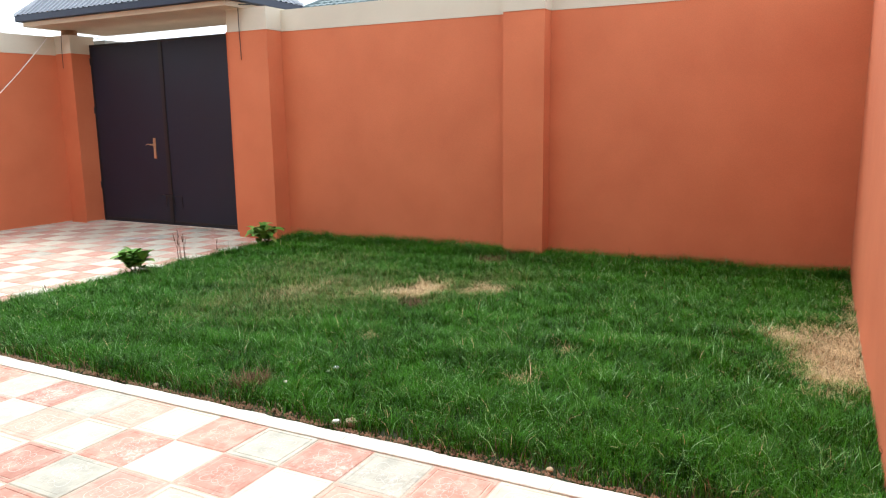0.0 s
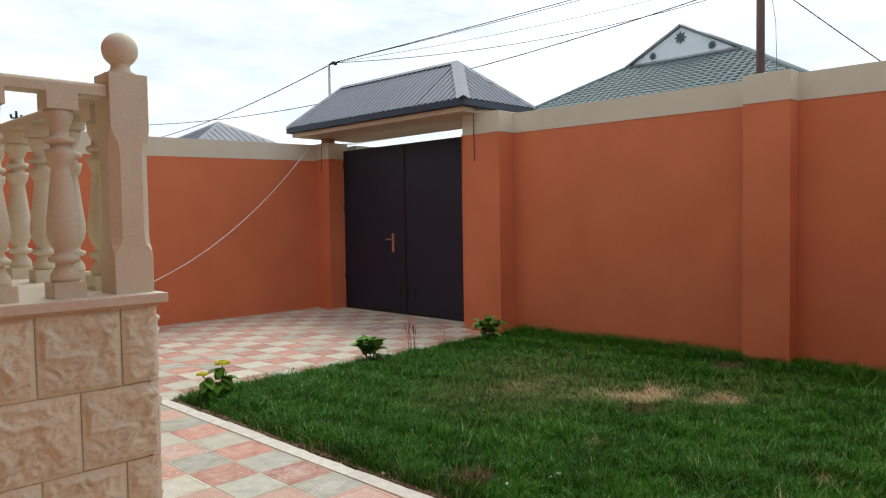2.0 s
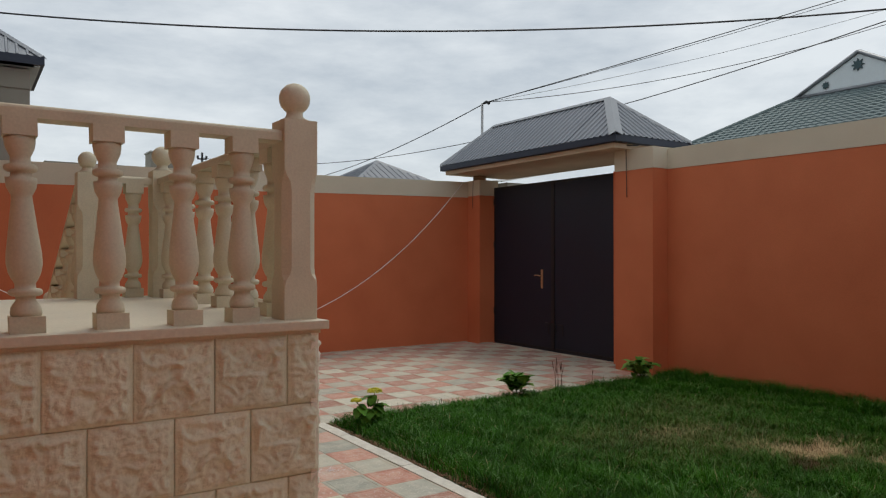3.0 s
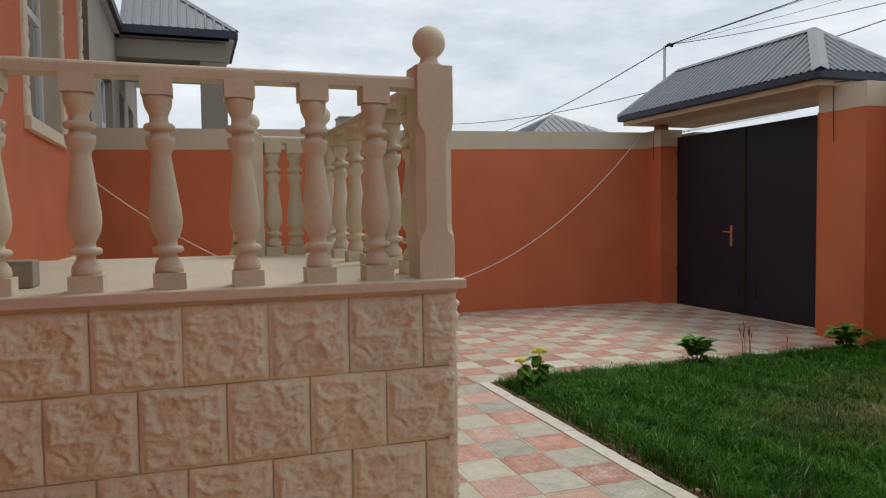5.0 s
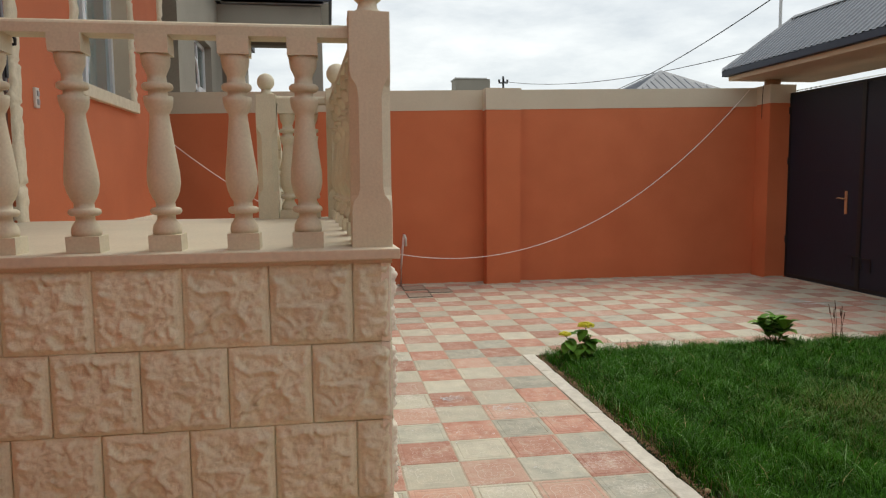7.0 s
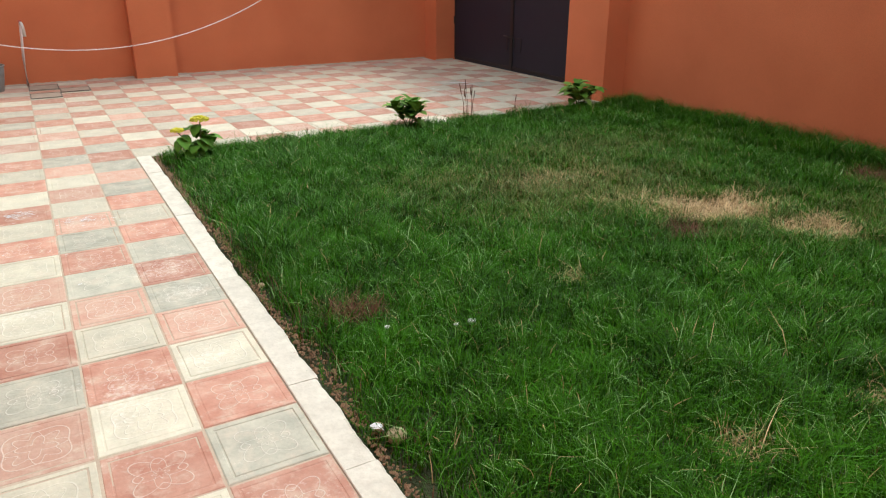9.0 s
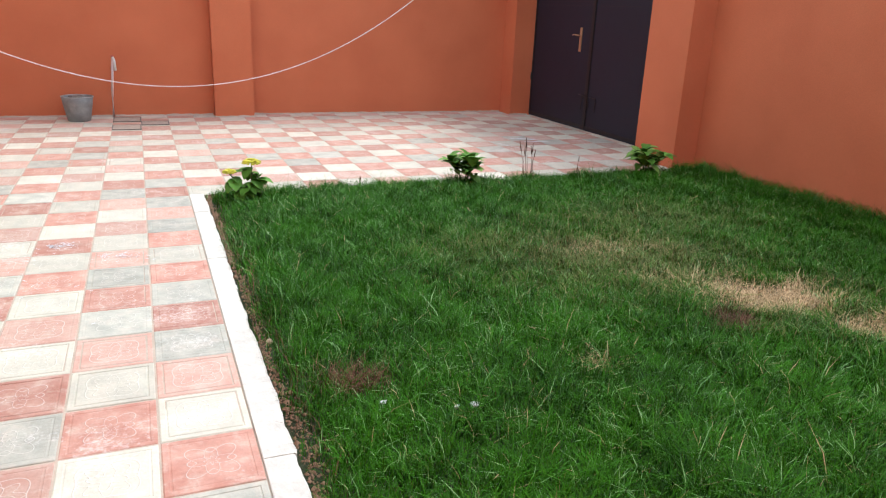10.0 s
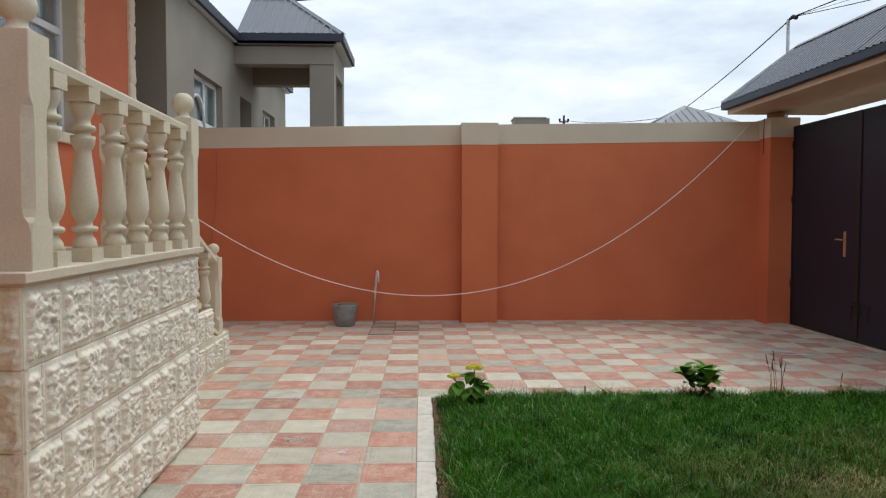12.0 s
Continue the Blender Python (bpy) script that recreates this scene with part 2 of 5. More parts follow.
M["bucket"] = material("galvanised_bucket", (0.32, 0.34, 0.33), (0.15, 0.165, 0.17), rough=0.6, metal=0.25, scale=14, fine=80, bump=0.3)
M["bucket_rim"] = material("bright_bucket_rim", (0.42, 0.43, 0.42), rough=0.5, metal=0.3)
M["pipe"] = material("pink_white_pipe", (0.78, 0.66, 0.62), rough=0.5, scale=20)
M["tap"] = material("white_tap", (0.70, 0.68, 0.64), rough=0.4, scale=20)
M["redtap"] = material("red_tap_knob", (0.45, 0.05, 0.03), rough=0.4)
M["rope"] = material("pale_washing_line", (0.86, 0.80, 0.76), rough=0.7, scale=40)
M["wire"] = material("black_wire", (0.02, 0.02, 0.022), rough=0.6)
M["pinkwire"] = material("thin_red_wire", (0.40, 0.15, 0.10), rough=0.6)
M["galv"] = material("galvanised_pole", (0.38, 0.39, 0.40), rough=0.5, metal=0.5, scale=10)
M["rustpole"] = material("rust_brown_pole", (0.085, 0.045, 0.035), (0.06, 0.03, 0.025), rough=0.8, scale=8)
M["greentile"] = material("grey_green_roof_tile", (0.125, 0.165, 0.170), (0.11, 0.155, 0.155), rough=0.7, scale=3, fine=50, bump=0.1, metal=0.1)
M["gablewhite"] = material("white_gable_board", (0.66, 0.72, 0.74), (0.60, 0.66, 0.68), rough=0.6, scale=3, fine=50, bump=0.05)
M["starblue"] = material("dark_teal_star", (0.04, 0.08, 0.09), rough=0.6)
M["cement_white"] = material("pale_sheet_roof", (0.55, 0.56, 0.54), (0.45, 0.46, 0.44), rough=0.6, scale=2, fine=60, bump=0.2)
M["ground"] = material("bare_ground", (0.22, 0.19, 0.15), (0.16, 0.14, 0.11), rough=1.0, scale=0.3, fine=8, bump=0.6)
M["leaf"] = material("hydrangea_leaf", (0.11, 0.27, 0.03), (0.055, 0.15, 0.018), rough=0.55, scale=30, fine=140, bump=0.4, rand=0.25, spec=0.2)
M["leaf_pale"] = material("young_leaf", (0.22, 0.38, 0.08), (0.13, 0.27, 0.05), rough=0.55, scale=30, fine=140, bump=0.4, spec=0.2)
M["stem"] = material("plant_stem", (0.10, 0.12, 0.04), rough=0.7, scale=30)
M["bloom"] = material("yellow_green_bloom", (0.74, 0.68, 0.06), (0.48, 0.50, 0.05), rough=0.7, scale=60)
M["paper"] = material("white_scrap", (0.75, 0.77, 0.80), rough=0.6, scale=40)
M["pebble"] = material("tan_pebble", (0.45, 0.36, 0.22), (0.30, 0.24, 0.15), rough=0.9, scale=40, rand=0.2)
M["crumb"] = material("brown_soil_crumb", (0.33, 0.21, 0.13), (0.15, 0.085, 0.05), rough=1.0, scale=50)
M["cutstone"] = material("grey_stone_block", (0.33, 0.31, 0.27), rough=0.9, scale=20, fine=60, bump=0.5)
M["ceramic"] = material("white_bell_button", (0.7, 0.68, 0.63), rough=0.4)
M["drain"] = material("dark_drain_frame", (0.20, 0.17, 0.14), rough=0.8, scale=20)
M["dirtytile"] = material("soiled_tile", (0.46, 0.38, 0.30), (0.30, 0.23, 0.18), rough=0.9, scale=12)


def grass_material(name, dark, light):
    m = bpy.data.materials.new(name)
    m.use_nodes = True
    nt = m.node_tree
    b = nt.nodes["Principled BSDF"]
    g = nt.nodes.new("ShaderNodeNewGeometry")
    n = nt.nodes.new("ShaderNodeTexNoise")
    n.inputs["Scale"].default_value, n.inputs["Detail"].default_value = 2.2, 4
    nt.links.new(g.outputs["Position"], n.inputs["Vector"])
    add = nt.nodes.new("ShaderNodeMath")
    add.operation = "MULTIPLY_ADD"
    add.inputs[1].default_value = 0.55
    nt.links.new(g.outputs["Random Per Island"], add.inputs[0])
    sc = nt.nodes.new("ShaderNodeMath")
    sc.operation = "MULTIPLY"
    sc.inputs[1].default_value = 0.55
    nt.links.new(n.outputs["Fac"], sc.inputs[0])
    nt.links.new(sc.outputs[0], add.inputs[2])
    r = nt.nodes.new("ShaderNodeValToRGB")
    r.color_ramp.elements[0].position, r.color_ramp.elements[1].position = 0.2, 0.8
    r.color_ramp.elements[0].color, r.color_ramp.elements[1].color = (*dark, 1), (*light, 1)
    nt.links.new(add.outputs[0], r.inputs["Fac"])
    nt.links.new(r.outputs[0], b.inputs["Base Color"])
    b.inputs["Roughness"].default_value = 0.6
    b.inputs["Specular IOR Level"].default_value = 0.16
    return m


M["grass"] = grass_material("lawn_grass", (0.004, 0.024, 0.001), (0.052, 0.210, 0.003))
# Pale blade colour carries the highlights glinting on the lawn.
M["grass_glint"] = grass_material("glint_grass_blade", (0.10, 0.30, 0.05), (0.34, 0.56, 0.22))
M["grass_glint"].node_tree.nodes["Principled BSDF"].inputs["Specular IOR Level"].default_value = 0.5
M["grass_glint"].node_tree.nodes["Principled BSDF"].inputs["Roughness"].default_value = 0.4
M["grass_olive"] = grass_material("tired_grass", (0.06, 0.085, 0.02), (0.20, 0.21, 0.065))
M["straw"] = grass_material("dead_straw_grass", (0.30, 0.20, 0.10), (0.66, 0.49, 0.27))
M["rustgrass"] = grass_material("brown_dead_weed", (0.09, 0.045, 0.03), (0.20, 0.10, 0.06))


# ---- mesh helpers ----
def box(bm, x0, x1, y0, y1, z0, z1, bevel=0.0):
    vs = [bm.verts.new((x, y, z)) for x in (x0, x1) for y in (y0, y1) for z in (z0, z1)]
    fs = [bm.faces.new([vs[i] for i in q]) for q in ((0, 1, 3, 2), (4, 6, 7, 5), (0, 4, 5, 1), (2, 3, 7, 6), (0, 2, 6, 4), (1, 5, 7, 3))]
    if bevel:
        edges = list({e for f in fs for e in f.edges})
        bmesh.ops.bevel(bm, geom=edges, offset=bevel, segments=2, affect="EDGES", profile=0.6)


def prism(bm, pts, z0, z1):
    """An upright prism over a plan polygon, counter-clockwise."""
    lo = [bm.verts.new((x, y, z0)) for x, y in pts]
    hi = [bm.verts.new((x, y, z1)) for x, y in pts]
    bm.faces.new(hi)
    bm.faces.new(lo[::-1])
    for i in range(len(pts)):
        j = (i + 1) % len(pts)
        bm.faces.new((lo[i], lo[j], hi[j], hi[i]))


def poly(bm, pts):
    bm.faces.new([bm.verts.new(p) for p in pts])


def slab(bm, pts, thick):
    """A thick plate: the polygon pts and the same polygon lowered by thick."""
    hi = [bm.verts.new(p) for p in pts]
    lo = [bm.verts.new((p[0], p[1], p[2] - thick)) for p in pts]
    bm.faces.new(hi)
    bm.faces.new(lo[::-1])
    for i in range(len(pts)):
        j = (i + 1) % len(pts)
        bm.faces.new((lo[i], lo[j], hi[j], hi[i]))


def lathe(bm, prof, cx=0.0, cy=0.0, seg=20):
    rings = []
    for z, r in prof:
        rings.append([bm.verts.new((cx + r * math.cos(2 * math.pi * k / seg), cy + r * math.sin(2 * math.pi * k / seg), z)) for k in range(seg)])
    for a, b in zip(rings, rings[1:]):
        for k in range(seg):
            j = (k + 1) % seg
            f = bm.faces.new((a[k], a[j], b[j], b[k]))
            f.smooth = True
    bm.faces.new(rings[0][::-1])
    bm.faces.new(rings[-1])


def tube(bm, pts, r, seg=6):
    """A round bar along a line of points."""
    rings = []
    for i, p in enumerate(pts):
        p = Vector(p)
        a, b = Vector(pts[max(i - 1, 0)]), Vector(pts[min(i + 1, len(pts) - 1)])
        d = (b - a).normalized()
        u = d.cross(Vector((0, 0, 1)))
        if u.length < 0.05:
            u = d.cross(Vector((1, 0, 0)))
        u.normalize()
        v = d.cross(u)
        rad = r[i] if isinstance(r, (list, tuple)) else r
        rings.append([bm.verts.new(p + (u * math.cos(2 * math.pi * k / seg) + v * math.sin(2 * math.pi * k / seg)) * rad) for k in range(seg)])
    for a, b in zip(rings, rings[1:]):
        for k in range(seg):
            j = (k + 1) % seg
            bm.faces.new((a[k], a[j], b[j], b[k])).smooth = True
    bm.faces.new(rings[0][::-1])
    bm.faces.new(rings[-1])


def sphere(bm, c, r, n=14):
    prof = []
    for i in range(n + 1):
        a = -math.pi / 2 + math.pi * i / n
        prof.append((c[2] + r * math.sin(a), max(r * math.cos(a), 0.0008)))
    lathe(bm, prof, c[0], c[1], 20)


def part(name, bm, mat, parent=None, label="", kind="", category="", group=""):
    me = bpy.data.meshes.new(name)
    bmesh.ops.recalc_face_normals(bm, faces=bm.faces[:])
    bm.to_mesh(me)
    bm.free()
    for m in (mat if isinstance(mat, (list, tuple)) else [mat]):
        me.materials.append(m)
    ob = new(name, me)
    if parent is not None:
        ob.parent = parent
    return tagged(ob, label, category, group, kind)


def boxpart(name, dims, mat, parent=None, label="", bevel=0.0, **kw):
    bm = bmesh.new()
    box(bm, *dims, bevel=bevel)
    return part(name, bm, mat, parent, label, **kw)


def thing(name, label, category, at=(0, 0, 0), group="", kind=""):
    ob = new(name)
    ob.location = at
    ob.empty_display_size = 0.1
    return tagged(ob, label, category, group, kind)


def sag(a, b, drop, n=24):
    a, b = Vector(a), Vector(b)
    return [tuple(a.lerp(b, i / n) - Vector((0, 0, drop * 4 * (i / n) * (1 - i / n)))) for i in range(n + 1)]


# ---- ground and big structure ----
EW, SW, NW = 4.74, -6.17, 4.12
HX = -3.39
bm = bmesh.new()
box(bm, -400, 400, -400, 400, -0.6, -0.16)
part("ground", bm, M["ground"], label="bare dusty ground around the yard", kind="structure")
bm = bmesh.new()
box(bm, HX, 0.0, SW, 0.0, -0.15, -0.0028)
box(bm, HX, 5.0, 0.0, NW, -0.15, -0.0028)
part("pavement_bed", bm, M["grout"], label="sandy mortar bed under the paving tiles", kind="structure")
bm = bmesh.new()
N = 60
gv = [[None] * (N + 1) for _ in range(N + 1)]
for i in range(N + 1):
    for j in range(N + 1):
        x = 0.11 + (EW - 0.11) * i / N
        y = SW + (-0.002 - SW) * j / N
        edge = min(x - 0.11, -0.01 - y) / 0.25
        z = -0.03 + 0.022 * min(max(edge, 0), 1) + 0.018 * (noise.noise((x * 2.2, y * 2.2, 1)) + 0.4 * noise.noise((x * 9, y * 9, 4)))
        gv[i][j] = bm.verts.new((x, y, z))
for i in range(N):
    for j in range(N):
        bm.faces.new((gv[i][j], gv[i + 1][j], gv[i + 1][j + 1], gv[i][j + 1])).smooth = True
part("lawn_soil", bm, M["thatch"], label="soil and dead thatch under the lawn, darkened for shade between blades", kind="structure")


def wall_run(name, x0, x1, y0, y1, zc, zt, label, band_over=0.006):
    """A rendered wall painted terracotta with a cream band along its top; zc and zt: heights of the colour change and the top at both ends."""
    w = thing(name, label, "wall", kind="structure")
    along_x = (x1 - x0) > (y1 - y0)
    for nm, za, zb, o, mat in (("painted_wall", (0, 0), zc, 0.0, M["terracotta"]), ("cream_band", zc, zt, band_over, M["capband"])):
        bm = bmesh.new()
        if nm == "painted_wall":
            za = (-0.15, -0.15)
        a0, a1, b0, b1 = x0 - o, x1 + o, y0 - o, y1 + o
        pts = []
        for zz in (za, zb):
            for (x, y) in ((a0, b0), (a1, b0), (a1, b1), (a0, b1)):
                t = (x - x0) / (x1 - x0) if along_x else (y - y0) / (y1 - y0)
                pts.append(bm.verts.new((x, y, zz[0] + (zz[1] - zz[0]) * t)))
        for q in ((3, 2, 1, 0), (4, 5, 6, 7), (0, 1, 5, 4), (1, 2, 6, 5), (2, 3, 7, 6), (3, 0, 4, 7)):
            bm.faces.new([pts[k] for k in q])
        part(nm, bm, mat, w, "cream painted band along the wall top" if nm == "cream_band" else "matt terracotta paint")
    return w


wall_run("wall_north", -3.6, 4.95, NW, NW + 0.22, (2.29, 2.445), (2.56, 2.705), "terracotta rendered yard wall with a cream top band")
wall_run("wall_east", EW, EW + 0.22, SW - 0.2, 0.70, (2.50, 2.535), (2.765, 2.785), "terracotta rendered yard wall with a cream top band beside the lawn")
wall_run("wall_south", HX, EW - 0.003, SW - 0.22, SW, (2.50, 2.50), (2.765, 2.765), "terracotta rendered yard wall behind the lawn")
wall_run("wall_pilaster", 0.56, 1.03, 3.91, NW - 0.007, (2.35, 2.35), (2.635, 2.635), "terracotta pilaster with a cream head on the yard wall")
wall_run("wall_pilaster", 4.54, EW - 0.007, -3.36, -2.92, (2.51, 2.51), (2.785, 2.785), "terracotta pilaster with a cream head above the lawn")
wall_run("gate_column", 4.47, 4.96, 0.09, 0.70, (2.535, 2.535), (2.80, 2.80), "broad terracotta gate column with a cream head")
wall_run("gate_column", 4.58, 4.96, 3.79, 4.265, (2.455, 2.455), (2.71, 2.71), "terracotta gate column with a cream head in the yard corner")
boxpart("gate_jamb", (4.80, 4.96, 0.702, 1.04, -0.15, 2.60), M["terracotta"], label="terracotta jamb beside the metal gate", kind="structure")

# ---- own house facade ----
house = thing("house_facade", "terracotta painted house wall with cream stone trim", "house wall", (HX, 0, 0), kind="structure")
DY0, DY1, DZ1 = -2.05, -0.92, 3.55
WY0, WY1, WZ0, WZ1 = 0.33, 1.83, 2.20, 3.85
bm = bmesh.new()
TH = 0.30
for (a, b, c, d) in ((-6.6, DY0, 0, 4.60), (DY0, DY1, 0, 1.17), (DY0, DY1, DZ1, 4.60), (DY1, WY0, 0, 4.60), (WY0, WY1, 0, WZ0), (WY0, WY1, WZ1, 4.60), (WY1, 3.22, 0, 4.60)):
    boxpart("facade_wall", (-TH, 0, a, b, c - (0.15 if c == 0 else 0), d), M["terracotta"], house)
for dims in ((-6.0, -TH, 3.0, 3.22, -0.15, 4.60), (-6.0, -5.8, -6.6, 3.0, -0.15, 4.60), (-6.0, -TH, -6.6, -6.4, -0.15, 4.60)):
    boxpart("side_wall", dims, M["greyrender"], house, "plain cement rendered side wall")
bm = bmesh.new()
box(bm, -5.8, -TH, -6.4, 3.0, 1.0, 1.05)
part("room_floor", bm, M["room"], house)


def ragged_strip(bm, y0, y1, z0, z1, out=0.028, step=0.16, seed=1, gap=0.0, horizontal=False):
    """A hand-dressed stone border: one band with wavy edges, a lumpy face and shallow joints."""
    rnd = random.Random(seed)
    lo, hi = (y0, y1) if horizontal else (z0, z1)
    a0, a1 = (z0, z1) if horizontal else (y0, y1)
    n = max(int((hi - lo) / 0.018), 2)
    joints = [lo + step * 2.2 * k + rnd.uniform(-0.03, 0.03) for k in range(1, int((hi - lo) / (step * 2.2)) + 1)]
    amp = 0.011 if a1 - a0 < 0.14 else 0.014
    prev = None
    for k in range(n + 1):
        t = lo + (hi - lo) * k / n
        w0 = amp * (noise.noise(Vector((t * 9, seed, 0))) + 0.6 * noise.noise(Vector((t * 24, seed, 7))))
        w1 = amp * (noise.noise(Vector((t * 9, seed, 13))) + 0.6 * noise.noise(Vector((t * 24, seed, 17))))
        dip = 0.5 if any(abs(t - q) < 0.006 for q in joints) else 1.0
        row = []
        for f in range(9):
            u = f / 8
            d = -0.02 if f in (0, 8) else out * dip * (0.62 if f in (1, 7) else 1.0) * (1 + 0.45 * noise.noise(Vector((t * 16, u * 3, seed + 3))))
            uu = (0, 0, 0.12, 0.3, 0.5, 0.7, 0.88, 1, 1)[f]
            c = (a0 + w0) * (1 - uu) + (a1 + w1) * uu
            row.append(bm.verts.new((d, t, c) if horizontal else (d, c, t)))
        if prev:
            for f in range(8):
                bm.faces.new((prev[f], prev[f + 1], row[f + 1], row[f])).smooth = True
        else:
            bm.faces.new(row[::-1])
        prev = row
    bm.faces.new(prev)


bm = bmesh.new()
ragged_strip(bm, 3.08, 3.245, 0.0, 4.6, 0.035, 0.15, 3)
part("corner_quoins", bm, M["rough_trim"], house, "rough cream corner stones")
bm = bmesh.new()
ragged_strip(bm, -0.80, 3.24, 0.93, 1.085, 0.03, 0.15, 12, horizontal=True)
part("plinth_band", bm, M["rough_trim"], house, "rough cream stone band low on the wall")
bm = bmesh.new()
ragged_strip(bm, DY0 - 0.125, DY0, 1.17, DZ1, 0.03, 0.11, 4)
ragged_strip(bm, DY1, DY1 + 0.125, 1.17, DZ1, 0.03, 0.11, 5)
ragged_strip(bm, DY0 - 0.12, DY1 + 0.12, DZ1, DZ1 + 0.13, 0.03, 0.11, 6, True)
part("door_trim", bm, M["rough_trim"], house, "rough cream stone door surround")
bm = bmesh.new()
ragged_strip(bm, WY0 - 0.12, WY0, WZ0 - 0.02, WZ1, 0.03, 0.11, 7)
ragged_strip(bm, WY1, WY1 + 0.12, WZ0 - 0.02, WZ1, 0.03, 0.11, 8)
ragged_strip(bm, WY0 - 0.12, WY1 + 0.12, WZ1, WZ1 + 0.12, 0.03, 0.11, 9, True)
box(bm, -0.12, 0.05, WY0 - 0.12, WY1 + 0.12, WZ0 - 0.10, WZ0, bevel=0.008)
part("window_trim", bm, M["rough_trim"], house, "rough cream stone window surround and sill")
bm = bmesh.new()
box(bm, -0.14, -0.001, WY1 - 0.006, WY1 + 0.001, WZ0, WZ1)
box(bm, -0.14, -0.001, WY0 - 0.001, WY0 + 0.006, WZ0, WZ1)
part("window_reveal", bm, M["capband"], house)
bm = bmesh.new()
slab(bm, [(-6.6, -7.2, 4.66), (1.28, -7.2, 4.66), (1.28, 3.86, 4.66), (-6.6, 3.86, 4.66)], 0.055)
part("roof_soffit", bm, M["brownsoffit"], house, "brown boarded roof overhang")
bm = bmesh.new()
box(bm, 1.282, 1.36, -7.2, 3.94, 4.625, 4.78)
box(bm, -6.6, 1.281, 3.862, 3.94, 4.625, 4.78)
box(bm, 1.361, 1.44, -7.2, 4.02, 4.66, 4.80)
box(bm, -6.6, 1.36, 3.941, 4.02, 4.66, 4.80)
slab(bm, [(-6.6, -7.2, 5.25), (1.48, -7.2, 4.84), (1.48, 4.06, 4.84), (-6.6, 4.06, 5.25)], 0.03)
part("roof_edge", bm, M["soffit"], house, "stepped cream roof edge boards")

# window
win = thing("window_1", "white plastic window with dark glass in the terracotta wall", "window", (HX - 0.14, 0, 0), kind="structure")
bm = bmesh.new()
ym = 1.02
for (a, b, c, d) in ((WY0, WY0 + 0.06, WZ0, WZ1), (WY1 - 0.06, WY1, WZ0, WZ1), (WY0, WY1, WZ0, WZ0 + 0.06), (WY0, WY1, WZ1 - 0.06, WZ1), (ym - 0.035, ym + 0.035, WZ0 + 0.06, WZ1 - 0.06), (WY0 + 0.06, WY1 - 0.06, 3.18, 3.25)):
    box(bm, -0.06, 0.0, a, b, c, d, bevel=0.006)
part("window_frame", bm, M["white_pvc"], win, "white plastic frame")
for a, b, c, d in ((WY0, ym, WZ0, 3.2), (ym, WY1, WZ0, 3.2), (WY0, ym, 3.22, WZ1), (ym, WY1, 3.22, WZ1)):
    g = boxpart("pane", (-0.034, -0.028, a + 0.05, b - 0.03, c + 0.05, d - 0.03), M["glass"], win)
    g.visible_shadow = False
bm = bmesh.new()
for k in range(14):
    y = WY0 + 0.05 + k * 0.1
    box(bm, -0.22 - 0.02 * (k % 2), -0.20, y, y + 0.09, WZ0, WZ1)
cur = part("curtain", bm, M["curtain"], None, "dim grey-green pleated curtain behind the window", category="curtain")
cur.location = (HX - 0.10, 0, 0)

# door
door = thing("door_1", "closed mahogany front door with carved panels and grey mouldings", "door", (HX + 0.025, 0, 1.17), kind="structure")
bm = bmesh.new()
box(bm, -0.10, -0.04, DY0, DY1, 0, DZ1 - 1.17)
part("door_leaf", bm, M["doorbrown"], door, "dark mahogany leaf")
STILES = ((-2.045, 0.022, 0.012, "doorbrown"), (-2.018, 0.034, 0.030, "greyframe"), (-1.980, 0.014, 0.010, "darkgroove"), (-1.962, 0.040, 0.024, "greyframe"), (-1.918, 0.012, 0.010, "darkgroove"), (-1.902, 0.044, 0.034, "greyframe"), (-1.855, 0.030, 0.014, "darkgroove"), (-1.822, 0.022, 0.028, "greyframe"), (-1.797, 0.020, 0.010, "darkgroove"),
          (-1.190, 0.020, 0.010, "darkgroove"), (-1.168, 0.022, 0.028, "greyframe"), (-1.143, 0.030, 0.012, "darkgroove"), (-1.110, 0.044, 0.034, "greyframe"), (-1.063, 0.012, 0.010, "darkgroove"), (-1.048, 0.034, 0.024, "greyframe"), (-1.010, 0.014, 0.010, "darkgroove"), (-0.992, 0.034, 0.030, "greyframe"), (-0.955, 0.030, 0.012, "doorbrown"))
for kind_, nm, lab in (("greyframe", "door_moulding", "blue-grey fluted moulding"), ("darkgroove", "door_groove", "near-black painted groove"), ("doorbrown", "door_edge", "dark mahogany edge")):
    bm = bmesh.new()
    for y0, w, o, mt in STILES:
        if mt == kind_:
            box(bm, -0.042, -0.040 + o, y0, y0 + w, 0.80, 2.36, bevel=0.005)
    part(nm, bm, M[kind_], door, lab)
boxpart("cream_panel", (-0.04, -0.030, -1.775, -1.192, 0.865, 2.3), M["doorcream"], door, "streaky cream upper panel", bevel=0.005)
bm = bmesh.new()
box(bm, -0.04, -0.018, -1.78, -1.17, 0.845, 0.863, bevel=0.004)
box(bm, -0.04, -0.016, -1.78, -1.06, 0.738, 0.752, bevel=0.004)
part("dark_rail", bm, M["darkgroove"], door, "dark rails round the glass strip")
boxpart("glass_strip", (-0.04, -0.022, -1.72, -1.13, 0.765, 0.84), M["teal_glass"], door, "narrow teal glass strip")
boxpart("strip_end", (-0.04, -0.014, -1.125, -1.085, 0.755, 0.85), M["ochre"], door, "ochre end block", bevel=0.004)
PY0, PY1, PZ0, PZ1 = -1.73, -1.07, 0.15, 0.63
bm = bmesh.new()
